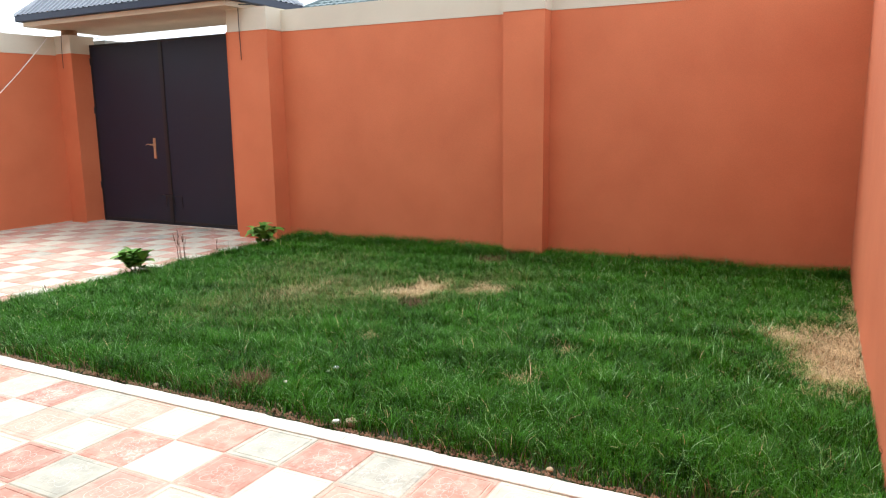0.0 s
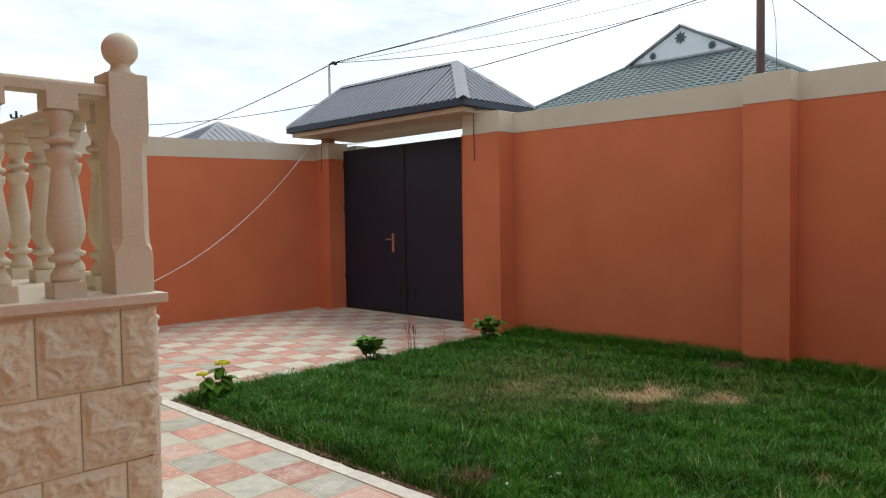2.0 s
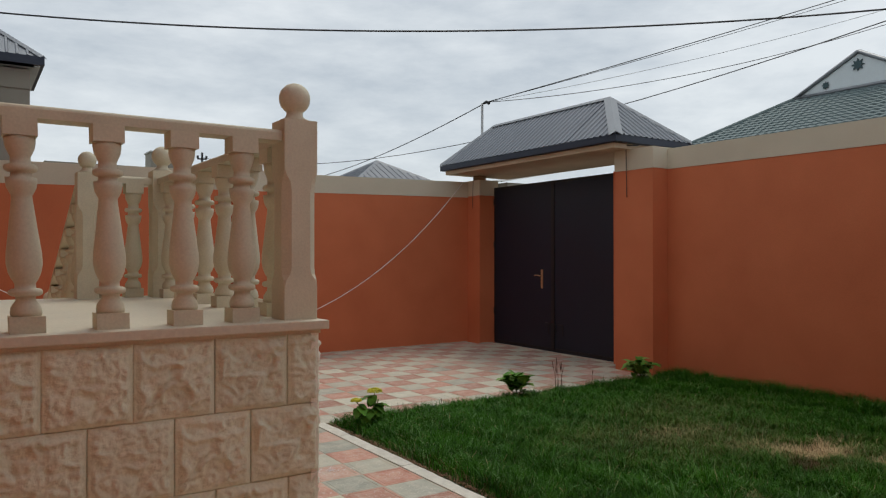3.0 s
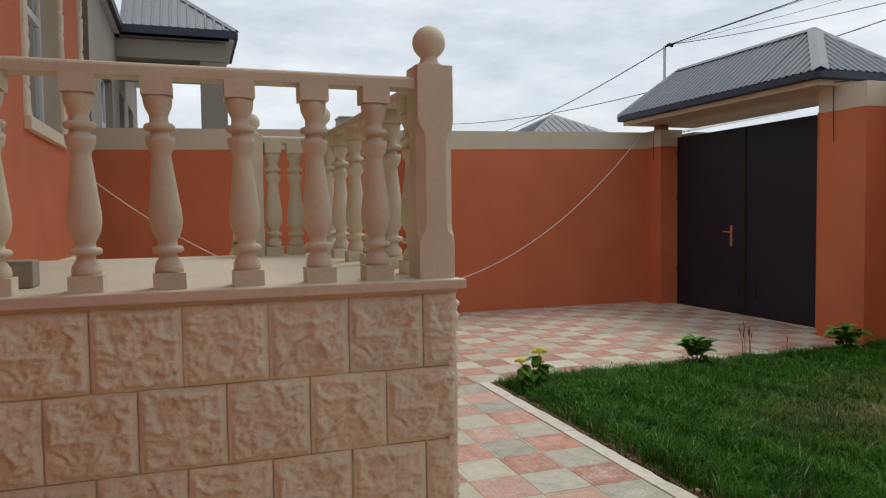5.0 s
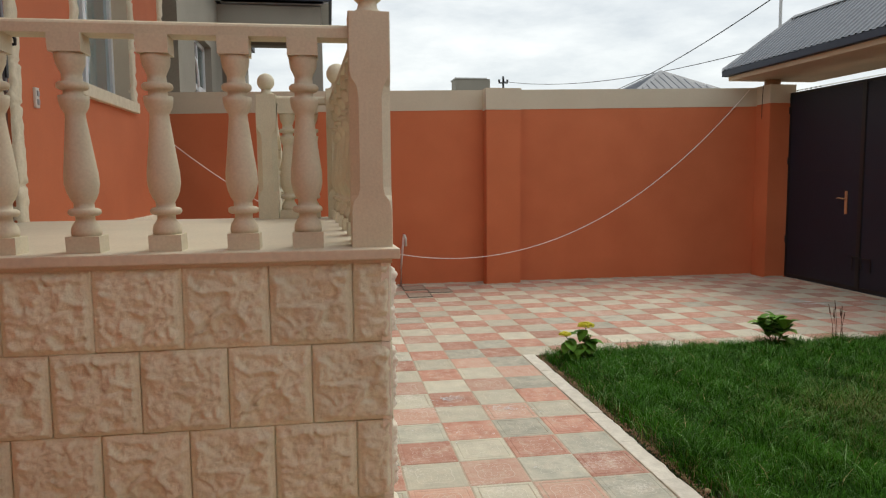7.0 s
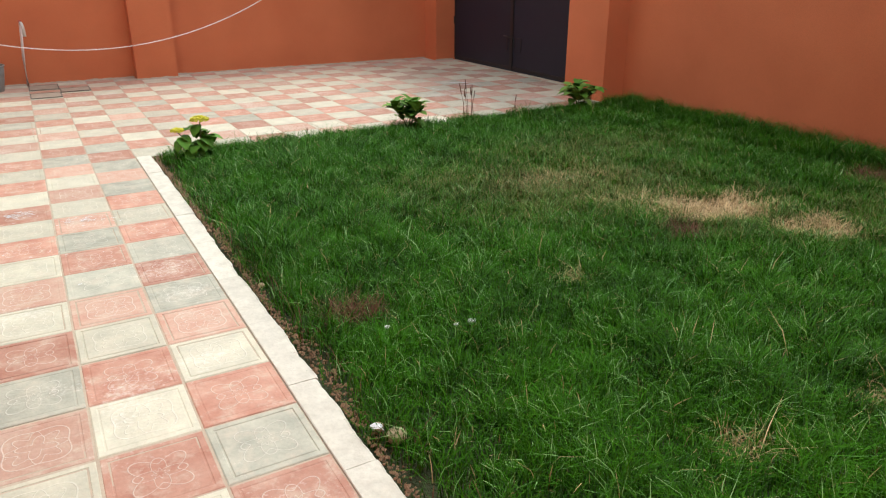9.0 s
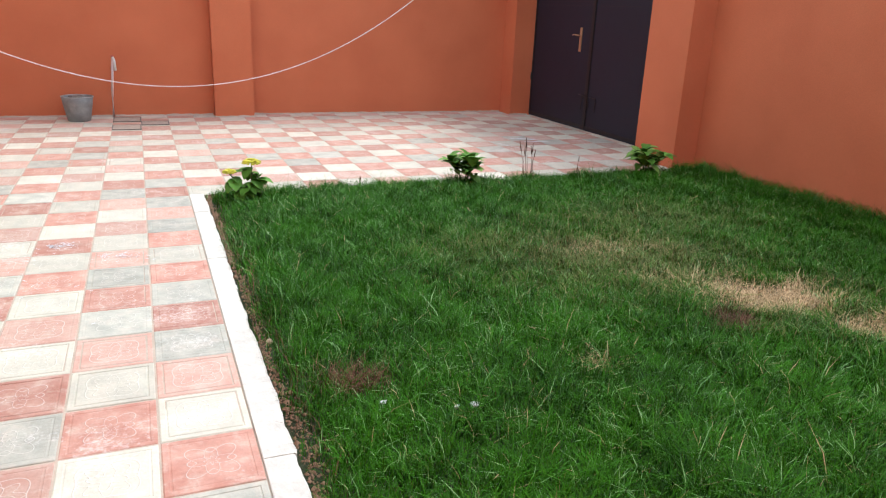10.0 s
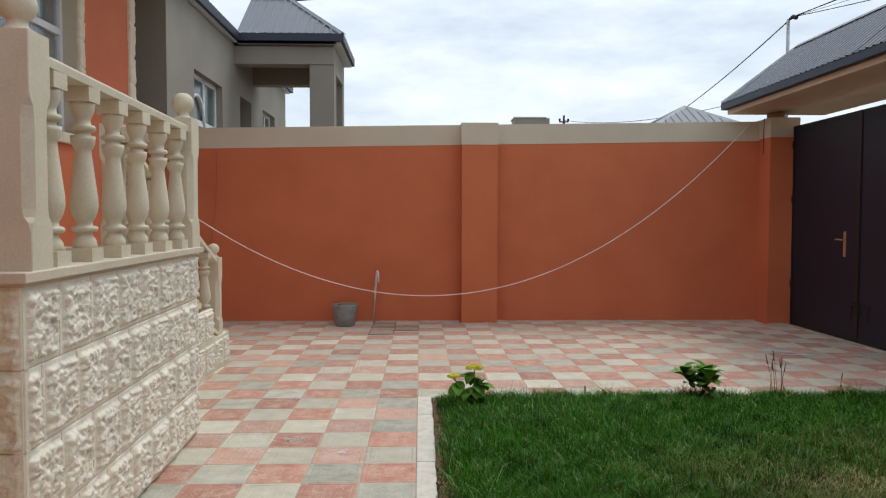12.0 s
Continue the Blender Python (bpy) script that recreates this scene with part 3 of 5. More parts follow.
for q in ((PY0 - 0.02, PY0, PZ0, PZ1), (PY1, PY1 + 0.02, PZ0, PZ1), (PY0 - 0.02, PY1 + 0.02, PZ1, PZ1 + 0.02), (PY0 - 0.02, PY1 + 0.02, PZ0 - 0.02, PZ0)):
    box(bm, -0.04, -0.010, *q, bevel=0.006)
part("panel_moulding", bm, M["greyframe"], door, "raised bronze-grey moulding round the lower panel")
bm = bmesh.new()
for q in ((PY0, PY0 + 0.03, PZ0, PZ1), (PY1 - 0.03, PY1, PZ0, PZ1), (PY0 + 0.03, PY1 - 0.03, PZ1 - 0.03, PZ1), (PY0 + 0.03, PY1 - 0.03, PZ0, PZ0 + 0.03)):
    box(bm, -0.04, -0.026, *q)
part("panel_rebate", bm, M["darkgroove"], door, "near-black rebate")
boxpart("lower_panel", (-0.04, -0.020, PY0 + 0.032, PY1 - 0.032, PZ0 + 0.032, PZ1 - 0.032), M["ochre"], door, "ochre wood-grain lower panel", bevel=0.012)
rnd = random.Random(5)
bm = bmesh.new()
for k in range(15):
    y0, z0 = rnd.uniform(PY0 + 0.06, PY1 - 0.16), rnd.choice((0.22, 0.25, 0.53, 0.56, 0.50, 0.28)) + rnd.uniform(-0.008, 0.008)
    L = rnd.uniform(0.03, 0.10)
    tube(bm, [(-0.0205, y0, z0), (-0.0200, y0 + L * 0.5, z0 + rnd.uniform(-0.006, 0.006)), (-0.0205, y0 + L, z0 + rnd.uniform(-0.006, 0.006))], [0.0012, 0.003, 0.0012], 5)
part("burnt_knot", bm, M["darkgroove"], door, "dark burnt knots and streaks")
bm = bmesh.new()
ry, rz = -1.42, 0.375
lathe(bm, [(0.0, 0.135), (0.004, 0.13), (0.006, 0.10)], 0, 0, 24)
for v in bm.verts:
    x, y, z = v.co
    v.co = Vector((-0.021 + z, ry + x * 1.2, rz + y * 0.78))
part("burnt_ground", bm, M["darkgroove"], door, "burnt dark ground round the rosette")
bm = bmesh.new()
for k in range(26):
    a = k * 2.399
    q = 0.022 * math.sqrt(k) + 0.004
    sphere(bm, (-0.014 + 0.016 * (1 - q / 0.12), ry + q * 1.25 * math.cos(a), rz + q * 0.70 * math.sin(a)), rnd.uniform(0.014, 0.021), 6)
for k in range(8):
    a = k * math.pi / 4 + 0.39
    pts = [(0.004, ry + (0.03 + 0.018 * m) * math.cos(a + 0.28 * m), rz + (0.03 + 0.018 * m) * 0.76 * math.sin(a + 0.28 * m)) for m in range(5)]
    tube(bm, pts, [0.010, 0.009, 0.008, 0.008, 0.005], 6)
part("carved_rosette", bm, M["ornament"], door, "carved bronze rosette")
bm = bmesh.new()
for k in range(240):
    u = k / 240
    z = 0.98 + 1.25 * u
    w = 0.016 + 0.125 * min(u * 2.4, 1.0) * (0.75 + 0.25 * math.sin(u * 17))
    y = -1.475 + rnd.uniform(-1, 1) * w + 0.015 * math.sin(u * 20)
    if k % 3:
        sphere(bm, (-0.016 + rnd.uniform(0, 0.022), y, z), rnd.uniform(0.009, 0.018), 5)
    else:
        a = rnd.uniform(0, 6.28)
        tube(bm, [(-0.02, y, z), (0.004, y + 0.022 * math.cos(a), z + 0.022 * math.sin(a)), (0.006, y + 0.036 * math.cos(a + 0.8), z + 0.036 * math.sin(a + 0.8)), (-0.008, y + 0.03 * math.cos(a + 1.6), z + 0.04 * math.sin(a + 1.6))], [0.010, 0.009, 0.007, 0.004], 5)
part("carved_spray", bm, M["ornament"], door, "carved bronze spray of leaves and fruit")
bm = bmesh.new()
box(bm, -0.012, 0.0, -0.995, -0.965, 0.88, 1.10, bevel=0.003)
part("lock_plate", bm, M["gate_rim"], door, "dark metal lock plate")
bm = bmesh.new()
tube(bm, [(0.0, -0.98, 1.07), (0.05, -0.98, 1.075), (0.058, -1.00, 1.10), (0.058, -1.05, 1.135), (0.055, -1.10, 1.12), (0.05, -1.115, 1.09)], [0.010, 0.010, 0.010, 0.010, 0.008, 0.006], 8)
part("lever_handle", bm, M["gate_rim"], door, "dark curved lever handle")

# bell button
bell = thing("bell_button", "small white double bell button on the terracotta wall beside the door", "bell button", (HX, -0.53, 1.92))
boxpart("plate", (0, 0.018, -0.03, 0.03, 0, 0.13), M["ceramic"], bell, bevel=0.004)
boxpart("button", (0.018, 0.026, -0.016, 0.016, 0.075, 0.11), M["galv"], bell, bevel=0.003)
boxpart("button", (0.018, 0.026, -0.016, 0.016, 0.02, 0.055), M["galv"], bell, bevel=0.003)

# ---- porch ----
PX, PS, PN, PT = -1.31, -3.10, -0.87, 1.20
SKEW = 0.0424


def shear(bm):
    """The porch's east side runs a little off square: draw its eastern vertices back going north."""
    for v in bm.verts:
        if v.co.x > -2.0:
            v.co.x -= SKEW * (v.co.y - PS)


bm = bmesh.new()
box(bm, HX, PX - 0.02, PS + 0.02, PN - 0.02, -0.15, PT - 0.035)
shear(bm)
part("porch_core", bm, M["block"], label="solid core of the raised porch", kind="structure")
bm = bmesh.new()
box(bm, HX, PX + 0.025, PS - 0.025, PN + 0.045, PT - 0.036, PT, bevel=0.004)
shear(bm)
part("porch_slab", bm, M["floor_slab"], label="smooth pale stone porch floor with an overhanging edge", kind="structure")
bm = bmesh.new()
box(bm, HX, PX - 0.002, PS + 0.002, PN - 0.004, PT - 0.052, PT - 0.037)
shear(bm)
part("porch_bed_joint", bm, M["limestone"], label="thin mortar band under the porch edge", kind="structure")

# ---- balustrades ----
BAL = [(0.057, 0.047), (0.070, 0.049), (0.088, 0.046), (0.102, 0.037), (0.110, 0.031), (0.124, 0.031), (0.1255, 0.044), (0.131, 0.0515), (0.138, 0.053), (0.145, 0.0515), (0.150, 0.044), (0.1515, 0.033), (0.168, 0.032), (0.185, 0.042), (0.205, 0.050), (0.235, 0.0555), (0.27, 0.0545), (0.33, 0.047), (0.40, 0.039), (0.455, 0.0325), (0.470, 0.032),
       (0.480, 0.038), (0.495, 0.045), (0.512, 0.048), (0.5295, 0.049), (0.531, 0.033), (0.549, 0.031), (0.5505, 0.044), (0.556, 0.0505), (0.563, 0.052), (0.570, 0.0505), (0.5755, 0.044), (0.577, 0.032), (0.600, 0.031), (0.612, 0.036), (0.632, 0.045), (0.655, 0.0485), (0.670, 0.0485)]



def baluster(bm, cx, cy, z0):
    box(bm, cx - 0.054, cx + 0.054, cy - 0.054, cy + 0.054, z0, z0 + 0.057)
    lathe(bm, [(z0 + z, r) for z, r in BAL], cx, cy, 20)
    box(bm, cx - 0.052, cx + 0.052, cy - 0.052, cy + 0.052, z0 + 0.6705, z0 + 0.732)


def newel(parent, cx, cy, z0, top, h=0.0725, ball=0.065):
    """A square newel with hollow-chamfered corners, a moulded neck and a ball."""
    bm = bmesh.new()
    H = top - z0
    rows = [(0, 0.003), (0.16 * H, 0.003), (0.20 * H, 0.010), (0.225 * H, 0.026), (0.26 * H, 0.032), (0.64 * H, 0.032), (0.69 * H, 0.026), (0.72 * H, 0.010), (0.75 * H, 0.003), (H, 0.003)]
    rings = []
    for z, c in rows:
        pts = [(-h + c, -h), (h - c, -h), (h, -h + c), (h, h - c), (h - c, h), (-h + c, h), (-h, h - c), (-h, -h + c)]
        rings.append([bm.verts.new((cx + x, cy + y, z0 + z)) for x, y in pts])
    for a, b in zip(rings, rings[1:]):
        for k in range(8):
            bm.faces.new((a[k], a[(k + 1) % 8], b[(k + 1) % 8], b[k]))
    bm.faces.new(rings[-1])
    bm.faces.new(rings[0][::-1])
    p = part("newel_post", bm, M["limestone"], parent, "square newel with chamfered corners")
    bm = bmesh.new()
    k = ball / 0.065
    lathe(bm, [(top, 0.060 * k), (top + 0.008, 0.060 * k), (top + 0.014, 0.045 * k), (top + 0.024, 0.036 * k), (top + 0.040, 0.033 * k)] + [(top + 0.098 * k + ball * math.sin(a), ball * math.cos(a)) for a in [(-0.95 + 2.5 * i / 14) for i in range(15)]], cx, cy, 24)
    part("finial_ball", bm, M["limestone"], p, "turned stone ball")
    return p


def rail_bar(bm, a, b, w=0.052, h=0.045):
    """A handrail with rounded upper edges between two points of its top line."""
    a, b = Vector(a), Vector(b)
    d = (b - a).normalized()
    side = Vector((-d.y, d.x, 0)).normalized()
    sec = [(-w, -h), (w, -h), (w, -0.014), (w - 0.004, -0.006), (w - 0.014, 0), (-w + 0.014, 0), (-w + 0.004, -0.006), (-w, -0.014)]
    ends = [[bm.verts.new(p + side * s + Vector((0, 0, z))) for s, z in sec] for p in (a, b)]
    for k in range(8):
        bm.faces.new((ends[0][k], ends[0][(k + 1) % 8], ends[1][(k + 1) % 8], ends[1][k]))
    bm.faces.new(ends[0][::-1])
    bm.faces.new(ends[1])


RT, PY = 1.978, -2.974
SB = [(-1.602, -1.606), (-1.823, -1.838), (-2.084, -2.101), (-2.349, -2.376), (-2.614, -2.623), (-2.886, -2.892), (-3.129, -3.145)]  # foot and head: hand-set, a little out of plumb
EB = [-2.765, -2.45, -2.12, -1.80, -1.46, -1.14]
NX0, NY0 = -1.462, -0.95
CX = -1.3755
b_s = thing("porch_balustrade", "cream limestone balustrade with turned balusters along the porch front", "balustrade", (0, 0, 0), group="porch balustrades")
for x, x_top in SB:
    bm = bmesh.new()
    baluster(bm, x, PY - 0.015, PT)
    for v in bm.verts:
        v.co.x += (x_top - x) * (v.co.z - PT) / 0.70
    part("baluster", bm, M["limestone"], b_s)
bm = bmesh.new()
rail_bar(bm, (HX + 0.002, PY, RT), (CX - 0.073, PY, RT))
part("handrail", bm, M["limestone"], b_s, "moulded stone handrail")
newel(b_s, CX, PY, PT, 2.022)
b_e = thing("porch_balustrade", "cream limestone balustrade above the rough stone side wall", "balustrade", (0, 0, 0), group="porch balustrades")
for y in EB:
    bm = bmesh.new()
    baluster(bm, CX - SKEW * (y - PY), y, PT)
    k = 1 - 0.02 * (y + 2.9) / 1.9 / 0.732
    for v in bm.verts:
        v.co.z = PT + (v.co.z - PT) * k
    part("baluster", bm, M["limestone"], b_e)
bm = bmesh.new()
rail_bar(bm, (CX - 0.003, PY + 0.073, RT), (NX0 + 0.003, NY0 - 0.073, RT - 0.02))
part("handrail", bm, M["limestone"], b_e, "moulded stone handrail")
newel(b_e, NX0, NY0, PT, 2.003)
b_n = thing("porch_balustrade", "short limestone balustrade at the head of the porch steps", "balustrade", (0, 0, 0), group="porch balustrades")
for x in (-1.635, -1.775):
    bm = bmesh.new()
    baluster(bm, x, -0.94, PT)
    for v in bm.verts:
        v.co.z = PT + (v.co.z - PT) * 0.975
    part("baluster", bm, M["limestone"], b_n)
bm = bmesh.new()
rail_bar(bm, (NX0 - 0.073, -0.94, RT - 0.02), (-1.835, -0.94, RT - 0.02))
part("handrail", bm, M["limestone"], b_n, "moulded stone handrail")
newel(b_n, -1.90, -0.94, PT, 1.968, 0.062, 0.053)

# ---- steps going down north ----
STX0, STX1 = HX, -1.83
for k in range(6):
    top = PT - 0.171 * (k + 1)
    y0 = PN + 0.046 + 0.33 * k
    boxpart("porch_step", (STX0, STX1 - 0.15, y0, y0 + 0.345, -0.15, top), M["floor_slab"], label="pale stone porch step", bevel=0.004, kind="structure")
bm = bmesh.new()
sx0, sx1 = STX1 - 0.148, STX1
ya, yb = PN + 0.047, 1.30
prof = [(ya, -0.15), (1.46, -0.15), (1.46, 0.30), (1.05, 0.30), (ya, PT - 0.06)]
lo = [bm.verts.new((sx0, y, z)) for y, z in prof]
hi = [bm.verts.new((sx1, y, z)) for y, z in prof]
bm.faces.new(lo)
bm.faces.new(hi[::-1])
for i in range(len(prof)):
    j = (i + 1) % len(prof)
    bm.faces.new((lo[i], hi[i], hi[j], lo[j]))
part("step_string_wall", bm, M["block"], label="rough stone side wall of the porch steps", kind="structure")
b_st = thing("step_balustrade", "sloping limestone balustrade down the porch steps", "balustrade", (0, 0, 0), group="porch balustrades")
sxc = STX1 - 0.075
bm = bmesh.new()
rail_bar(bm, (sxc, -0.875, 1.93), (sxc, 1.175, 1.02))
part("handrail", bm, M["limestone"], b_st, "sloping stone handrail")
bm = bmesh.new()
rail_bar(bm, (sxc, ya + 0.02, 1.19), (sxc, 1.175, 0.34), 0.06, 0.04)
part("sloping_kerb", bm, M["limestone"], b_st, "sloping stone base")
for k in range(6):
    y = -0.66 + 0.32 * k
    z0 = 1.17 - (y - ya) * 0.385
    bm = bmesh.new()
    s = (1.93 - (y + 0.875) * 0.4439 - 0.045 - z0) / 0.732
    baluster(bm, sxc, y, 0)
    for v in bm.verts:
        v.co.z = v.co.z * s + z0
    part("baluster", bm, M["limestone"], b_st)
newel(b_st, sxc, 1.24, 0.301, 1.02, 0.062, 0.052)

# ---- metal gate ----
gate = thing("metal_gate", "closed dark two-leaf sheet metal gate with a brass handle", "gate", (4.88, 0, 0.0))
GY0, GS, GY1 = 1.055, 2.33, 3.775
for nm, a, b in (("gate_leaf", GY0, GS - 0.004), ("gate_leaf", GS + 0.004, GY1)):
    leaf = boxpart(nm, (0.0, 0.03, a, b, 0.006, 2.58), M["gate"], gate, "dark painted sheet steel leaf", bevel=0.003)
    bm = bmesh.new()
    for (p, q, r, s) in ((a, a + 0.035, 0.03, 2.59), (b - 0.035, b, 0.03, 2.59), (a + 0.035, b - 0.035, 2.555, 2.59), (a + 0.035, b - 0.035, 0.03, 0.065)):
        box(bm, -0.006, 0.0, p, q, r, s, bevel=0.002)
    part("frame", bm, M["gate_rim"], leaf, "black tube frame")
bm = bmesh.new()
for q in ((2.10, 2.112, 0.262, 0.43), (2.408, 2.42, 0.262, 0.43), (2.112, 2.408, 0.418, 0.43)):
    box(bm, -0.018, -0.0125, *q)
part("drop_bolt_guide", bm, M["gate_rim"], gate, "thin black guide of the lower bolt")
bm = bmesh.new()
for q in ((GY0 + 0.036, GS - 0.036, 1.503, 1.507), (GS + 0.036, GY1 - 0.036, 1.503, 1.507)):
    box(bm, -0.003, 0.0005, *q)
part("sheet_seam", bm, M["gate_rim"], gate, "thin horizontal weld seam")
bm = bmesh.new()
box(bm, -0.012, -0.006, GS - 0.03, GS + 0.014, 0.03, 2.59)
part("cover_strip", bm, M["gate_rim"], gate, "black strip over the meeting edge")
bm = bmesh.new()
box(bm, -0.012, 0.0, 2.555, 2.60, 0.955, 1.245, bevel=0.004)
part("handle_plate", bm, M["brass"], gate, "long brass lock plate")
bm = bmesh.new()
tube(bm, [(-0.012, 2.578, 1.15), (-0.05, 2.578, 1.15), (-0.055, 2.60, 1.153), (-0.055, 2.66, 1.158), (-0.05, 2.70, 1.150)], [0.009, 0.009, 0.009, 0.007, 0.006], 8)
part("lever", bm, M["brass"], gate, "brass lever")
bm = bmesh.new()
tube(bm, [(-0.012, 2.50, 0.44), (-0.02, 2.40, 0.437), (-0.02, 2.27, 0.43), (-0.012, 2.255, 0.30)], 0.006, 6)
part("drop_bolt", bm, M["gate_rim"], gate, "thin black drop bolt")
for z in (0.5, 1.6, 2.3):
    bm = bmesh.new()
    lathe(bm, [(z, 0.014), (z + 0.10, 0.014)], -0.004, GY1 - 0.004, 8)
    part("hinge", bm, M["gate_rim"], gate)

# ---- gate roof ----
E0, E1, Y0, Y1, ZE = 4.12, 5.57, 0.36, 4.28, 2.955
RX, RY0, RY1, ZR = 4.95, 1.24, 3.87, 3.64
groof = thing("gate_roof", "small hipped grey sheet metal roof over the gate", "roof", (0, 0, 0))
soff = boxpart("soffit", (E0 + 0.06, E1 - 0.06, Y0 + 0.08, Y1 - 0.08, 2.80, 2.862), M["soffit"], groof, "cream painted soffit slab")
bm = bmesh.new()
for (a, b, c, d) in ((E0, E0 + 0.02, Y0, Y1), (E1 - 0.02, E1, Y0, Y1), (E0 + 0.02, E1 - 0.02, Y0, Y0 + 0.02), (E0 + 0.02, E1 - 0.02, Y1 - 0.02, Y1)):
    box(bm, a, b, c, d, 2.868, 2.95, bevel=0.004)
box(bm, E0 + 0.02, E1 - 0.02, Y0 + 0.02, Y1 - 0.02, 2.864, 2.874)
part("fascia", bm, M["navy"], groof, "dark blue fascia and gutter")


def hip_plane(bm, e0, e1, r0, r1, lift=0.014, gap=0.105, rib=0.022):
    """A roof slope from its eave line e0-e1 to its ridge line r0-r1, with raised ribs running up it."""
    e0, e1, r0, r1 = map(Vector, (e0, e1, r0, r1))
    n = (e1 - e0).cross(r0 - e0).normalized()
    if n.z < 0:
        n = -n
    L = (e1 - e0).length
    u = (e1 - e0) / L
    s0, s1 = (r0 - e0).dot(u), (r1 - e0).dot(u)
    up = (r0 - e0) - u * s0
    def top(k):
        f = 1.0
        if s0 > 1e-4:
            f = min(f, k / s0)
        if L - s1 > 1e-4:
            f = min(f, (L - k) / (L - s1))
        return max(f, 0.0)

    marks = [(0.0, 0.0)]
    k = gap * 0.5
    while k < L - gap * 0.4:
        marks += [(k - rib, 0.0), (k - rib * 0.5, lift), (k + rib * 0.5, lift), (k + rib, 0.0)]
        k += gap
    marks += [(x, 0.0) for x in (s0, s1) if 1e-3 < x < L - 1e-3]
    marks.append((L, 0.0))
    marks.sort()
    prev = None
    for x, z in marks:
        a = e0 + u * x
        row = [bm.verts.new(a + n * z), bm.verts.new(a + up * top(x) + n * z)]
        if prev:
            if (row[1].co - row[0].co).length < 1e-4:
                bm.faces.new((prev[0], row[0], prev[1]))
            elif (prev[1].co - prev[0].co).length < 1e-4:
                bm.faces.new((prev[0], row[0], row[1]))
            else:
                bm.faces.new((prev[0], row[0], row[1], prev[1]))
        prev = row


def slope(parent, mat, *a):
    bm = bmesh.new()
    hip_plane(bm, *a)
    return part("roof_slope", bm, mat, parent)


A, B, C, D = (E0, Y0, ZE), (E0, Y1, ZE), (E1, Y1, ZE), (E1, Y0, ZE)
P, Q = (RX, RY0, ZR), (RX, RY1, ZR)
for q in ((A, B, P, Q), (C, D, Q, P), (D, A, P, P), (B, C, Q, Q)):
    slope(groof, M["sheet"], *q)


def cap_strip(bm, a, b, w=0.07):
    a, b = Vector(a), Vector(b)
    d = (b - a).normalized()
    s = d.cross(Vector((0, 0, 1))).normalized() * w
    up = Vector((0, 0, 0.03))
    dn = Vector((0, 0, -0.018))
    q = [bm.verts.new(p) for p in (a + s + dn, a + up, a - s + dn, b + s + dn, b + up, b - s + dn)]
    bm.faces.new((q[0], q[1], q[4], q[3]))
    bm.faces.new((q[1], q[2], q[5], q[4]))


bm = bmesh.new()
for a, b in ((P, Q), (A, P), (D, P), (B, Q), (C, Q)):
    cap_strip(bm, a, b, 0.085 if a == A else 0.06)
part("ridge_cap", bm, M["ridgecap"], groof, "pale folded ridge and hip caps")
stub = bmesh.new()
lathe(stub, [(2.712, 0.11), (2.798, 0.11)], 4.76, 4.03, 16)
part("roof_stub_post", stub, M["brownsoffit"], groof, "short round brown post on the column")
pole = thing("roof_pole", "thin galvanised pole with a cable clamp behind the gate roof", "pole", (5.09, 4.40, 0))
bm = bmesh.new()
lathe(bm, [(-0.16, 0.022), (4.14, 0.022)], 0, 0, 10)
part("tube", bm, M["galv"], pole)
bm = bmesh.new()
tube(bm, [(0, 0, 4.13), (0.02, -0.10, 4.15), (0.03, -0.16, 4.12)], [0.012, 0.03, 0.03], 8)
part("clamp", bm, M["wire"], pole, "black cable clamp")

# hanging wires on the gate columns
for nm, pts, r in (("hanging_wire", [(4.455, 0.50, 2.86), (4.45, 0.495, 2.6), (4.455, 0.49, 2.24), (4.45, 0.485, 2.20)], 0.005), ("hanging_wire", [(4.57, 3.95, 2.72), (4.565, 3.96, 2.5), (4.57, 3.97, 2.25)], 0.004), ("iron_hook", [(4.46, 0.30, 2.83), (4.40, 0.46, 2.84), (4.36, 0.60, 2.825)], 0.007)):
    bm = bmesh.new()
    tube(bm, pts, r, 5)
    part(nm, bm, M["wire"], None, "thin dark wire hanging down the gate column" if nm == "hanging_wire" else "thin dark iron hook under the gate roof", category="wire" if nm == "hanging_wire" else "hook")

# ---- washing line ----
bm = bmesh.new()
tube(bm, sag((-3.36, 3.12, 1.93), (4.45, 4.10, 2.67), 1.87, 60), 0.006, 6)
part("washing_line", bm, M["rope"], None, "pale slack washing line strung across the yard", category="rope")
bm = bmesh.new()
tube(bm, [(-2.66, 4.105, 2.30), (-2.66, 4.10, 2.0), (-2.69, 4.10, 1.5), (-2.73, 4.095, 1.1), (-2.86, 4.09, 0.8)], 0.004, 5)
part("thin_red_wire", bm, M["pinkwire"], None, "thin reddish wire hanging on the terracotta wall", category="wire")

# ---- tap pipe, bucket, drain ----
tap = thing("garden_tap", "thin upright water pipe with a white tap and red knob", "garden tap", (-0.60, 4.03, 0))
bm = bmesh.new()
tube(bm, [(0, 0, 0), (0.01, 0, 0.3), (0.045, 0, 0.68)], 0.014, 8)
part("pipe", bm, M["pipe"], tap, "slightly leaning pinkish pipe")
bm = bmesh.new()
tube(bm, [(0.045, 0, 0.68), (0.05, -0.02, 0.69), (0.055, -0.07, 0.685), (0.065, -0.085, 0.65), (0.065, -0.085, 0.55)], [0.014, 0.018, 0.018, 0.016, 0.018], 8)
part("spout", bm, M["tap"], tap, "white bent tap spout")
bm = bmesh.new()
box(bm, 0.03, 0.06, -0.03, 0.0, 0.705, 0.72, bevel=0.003)
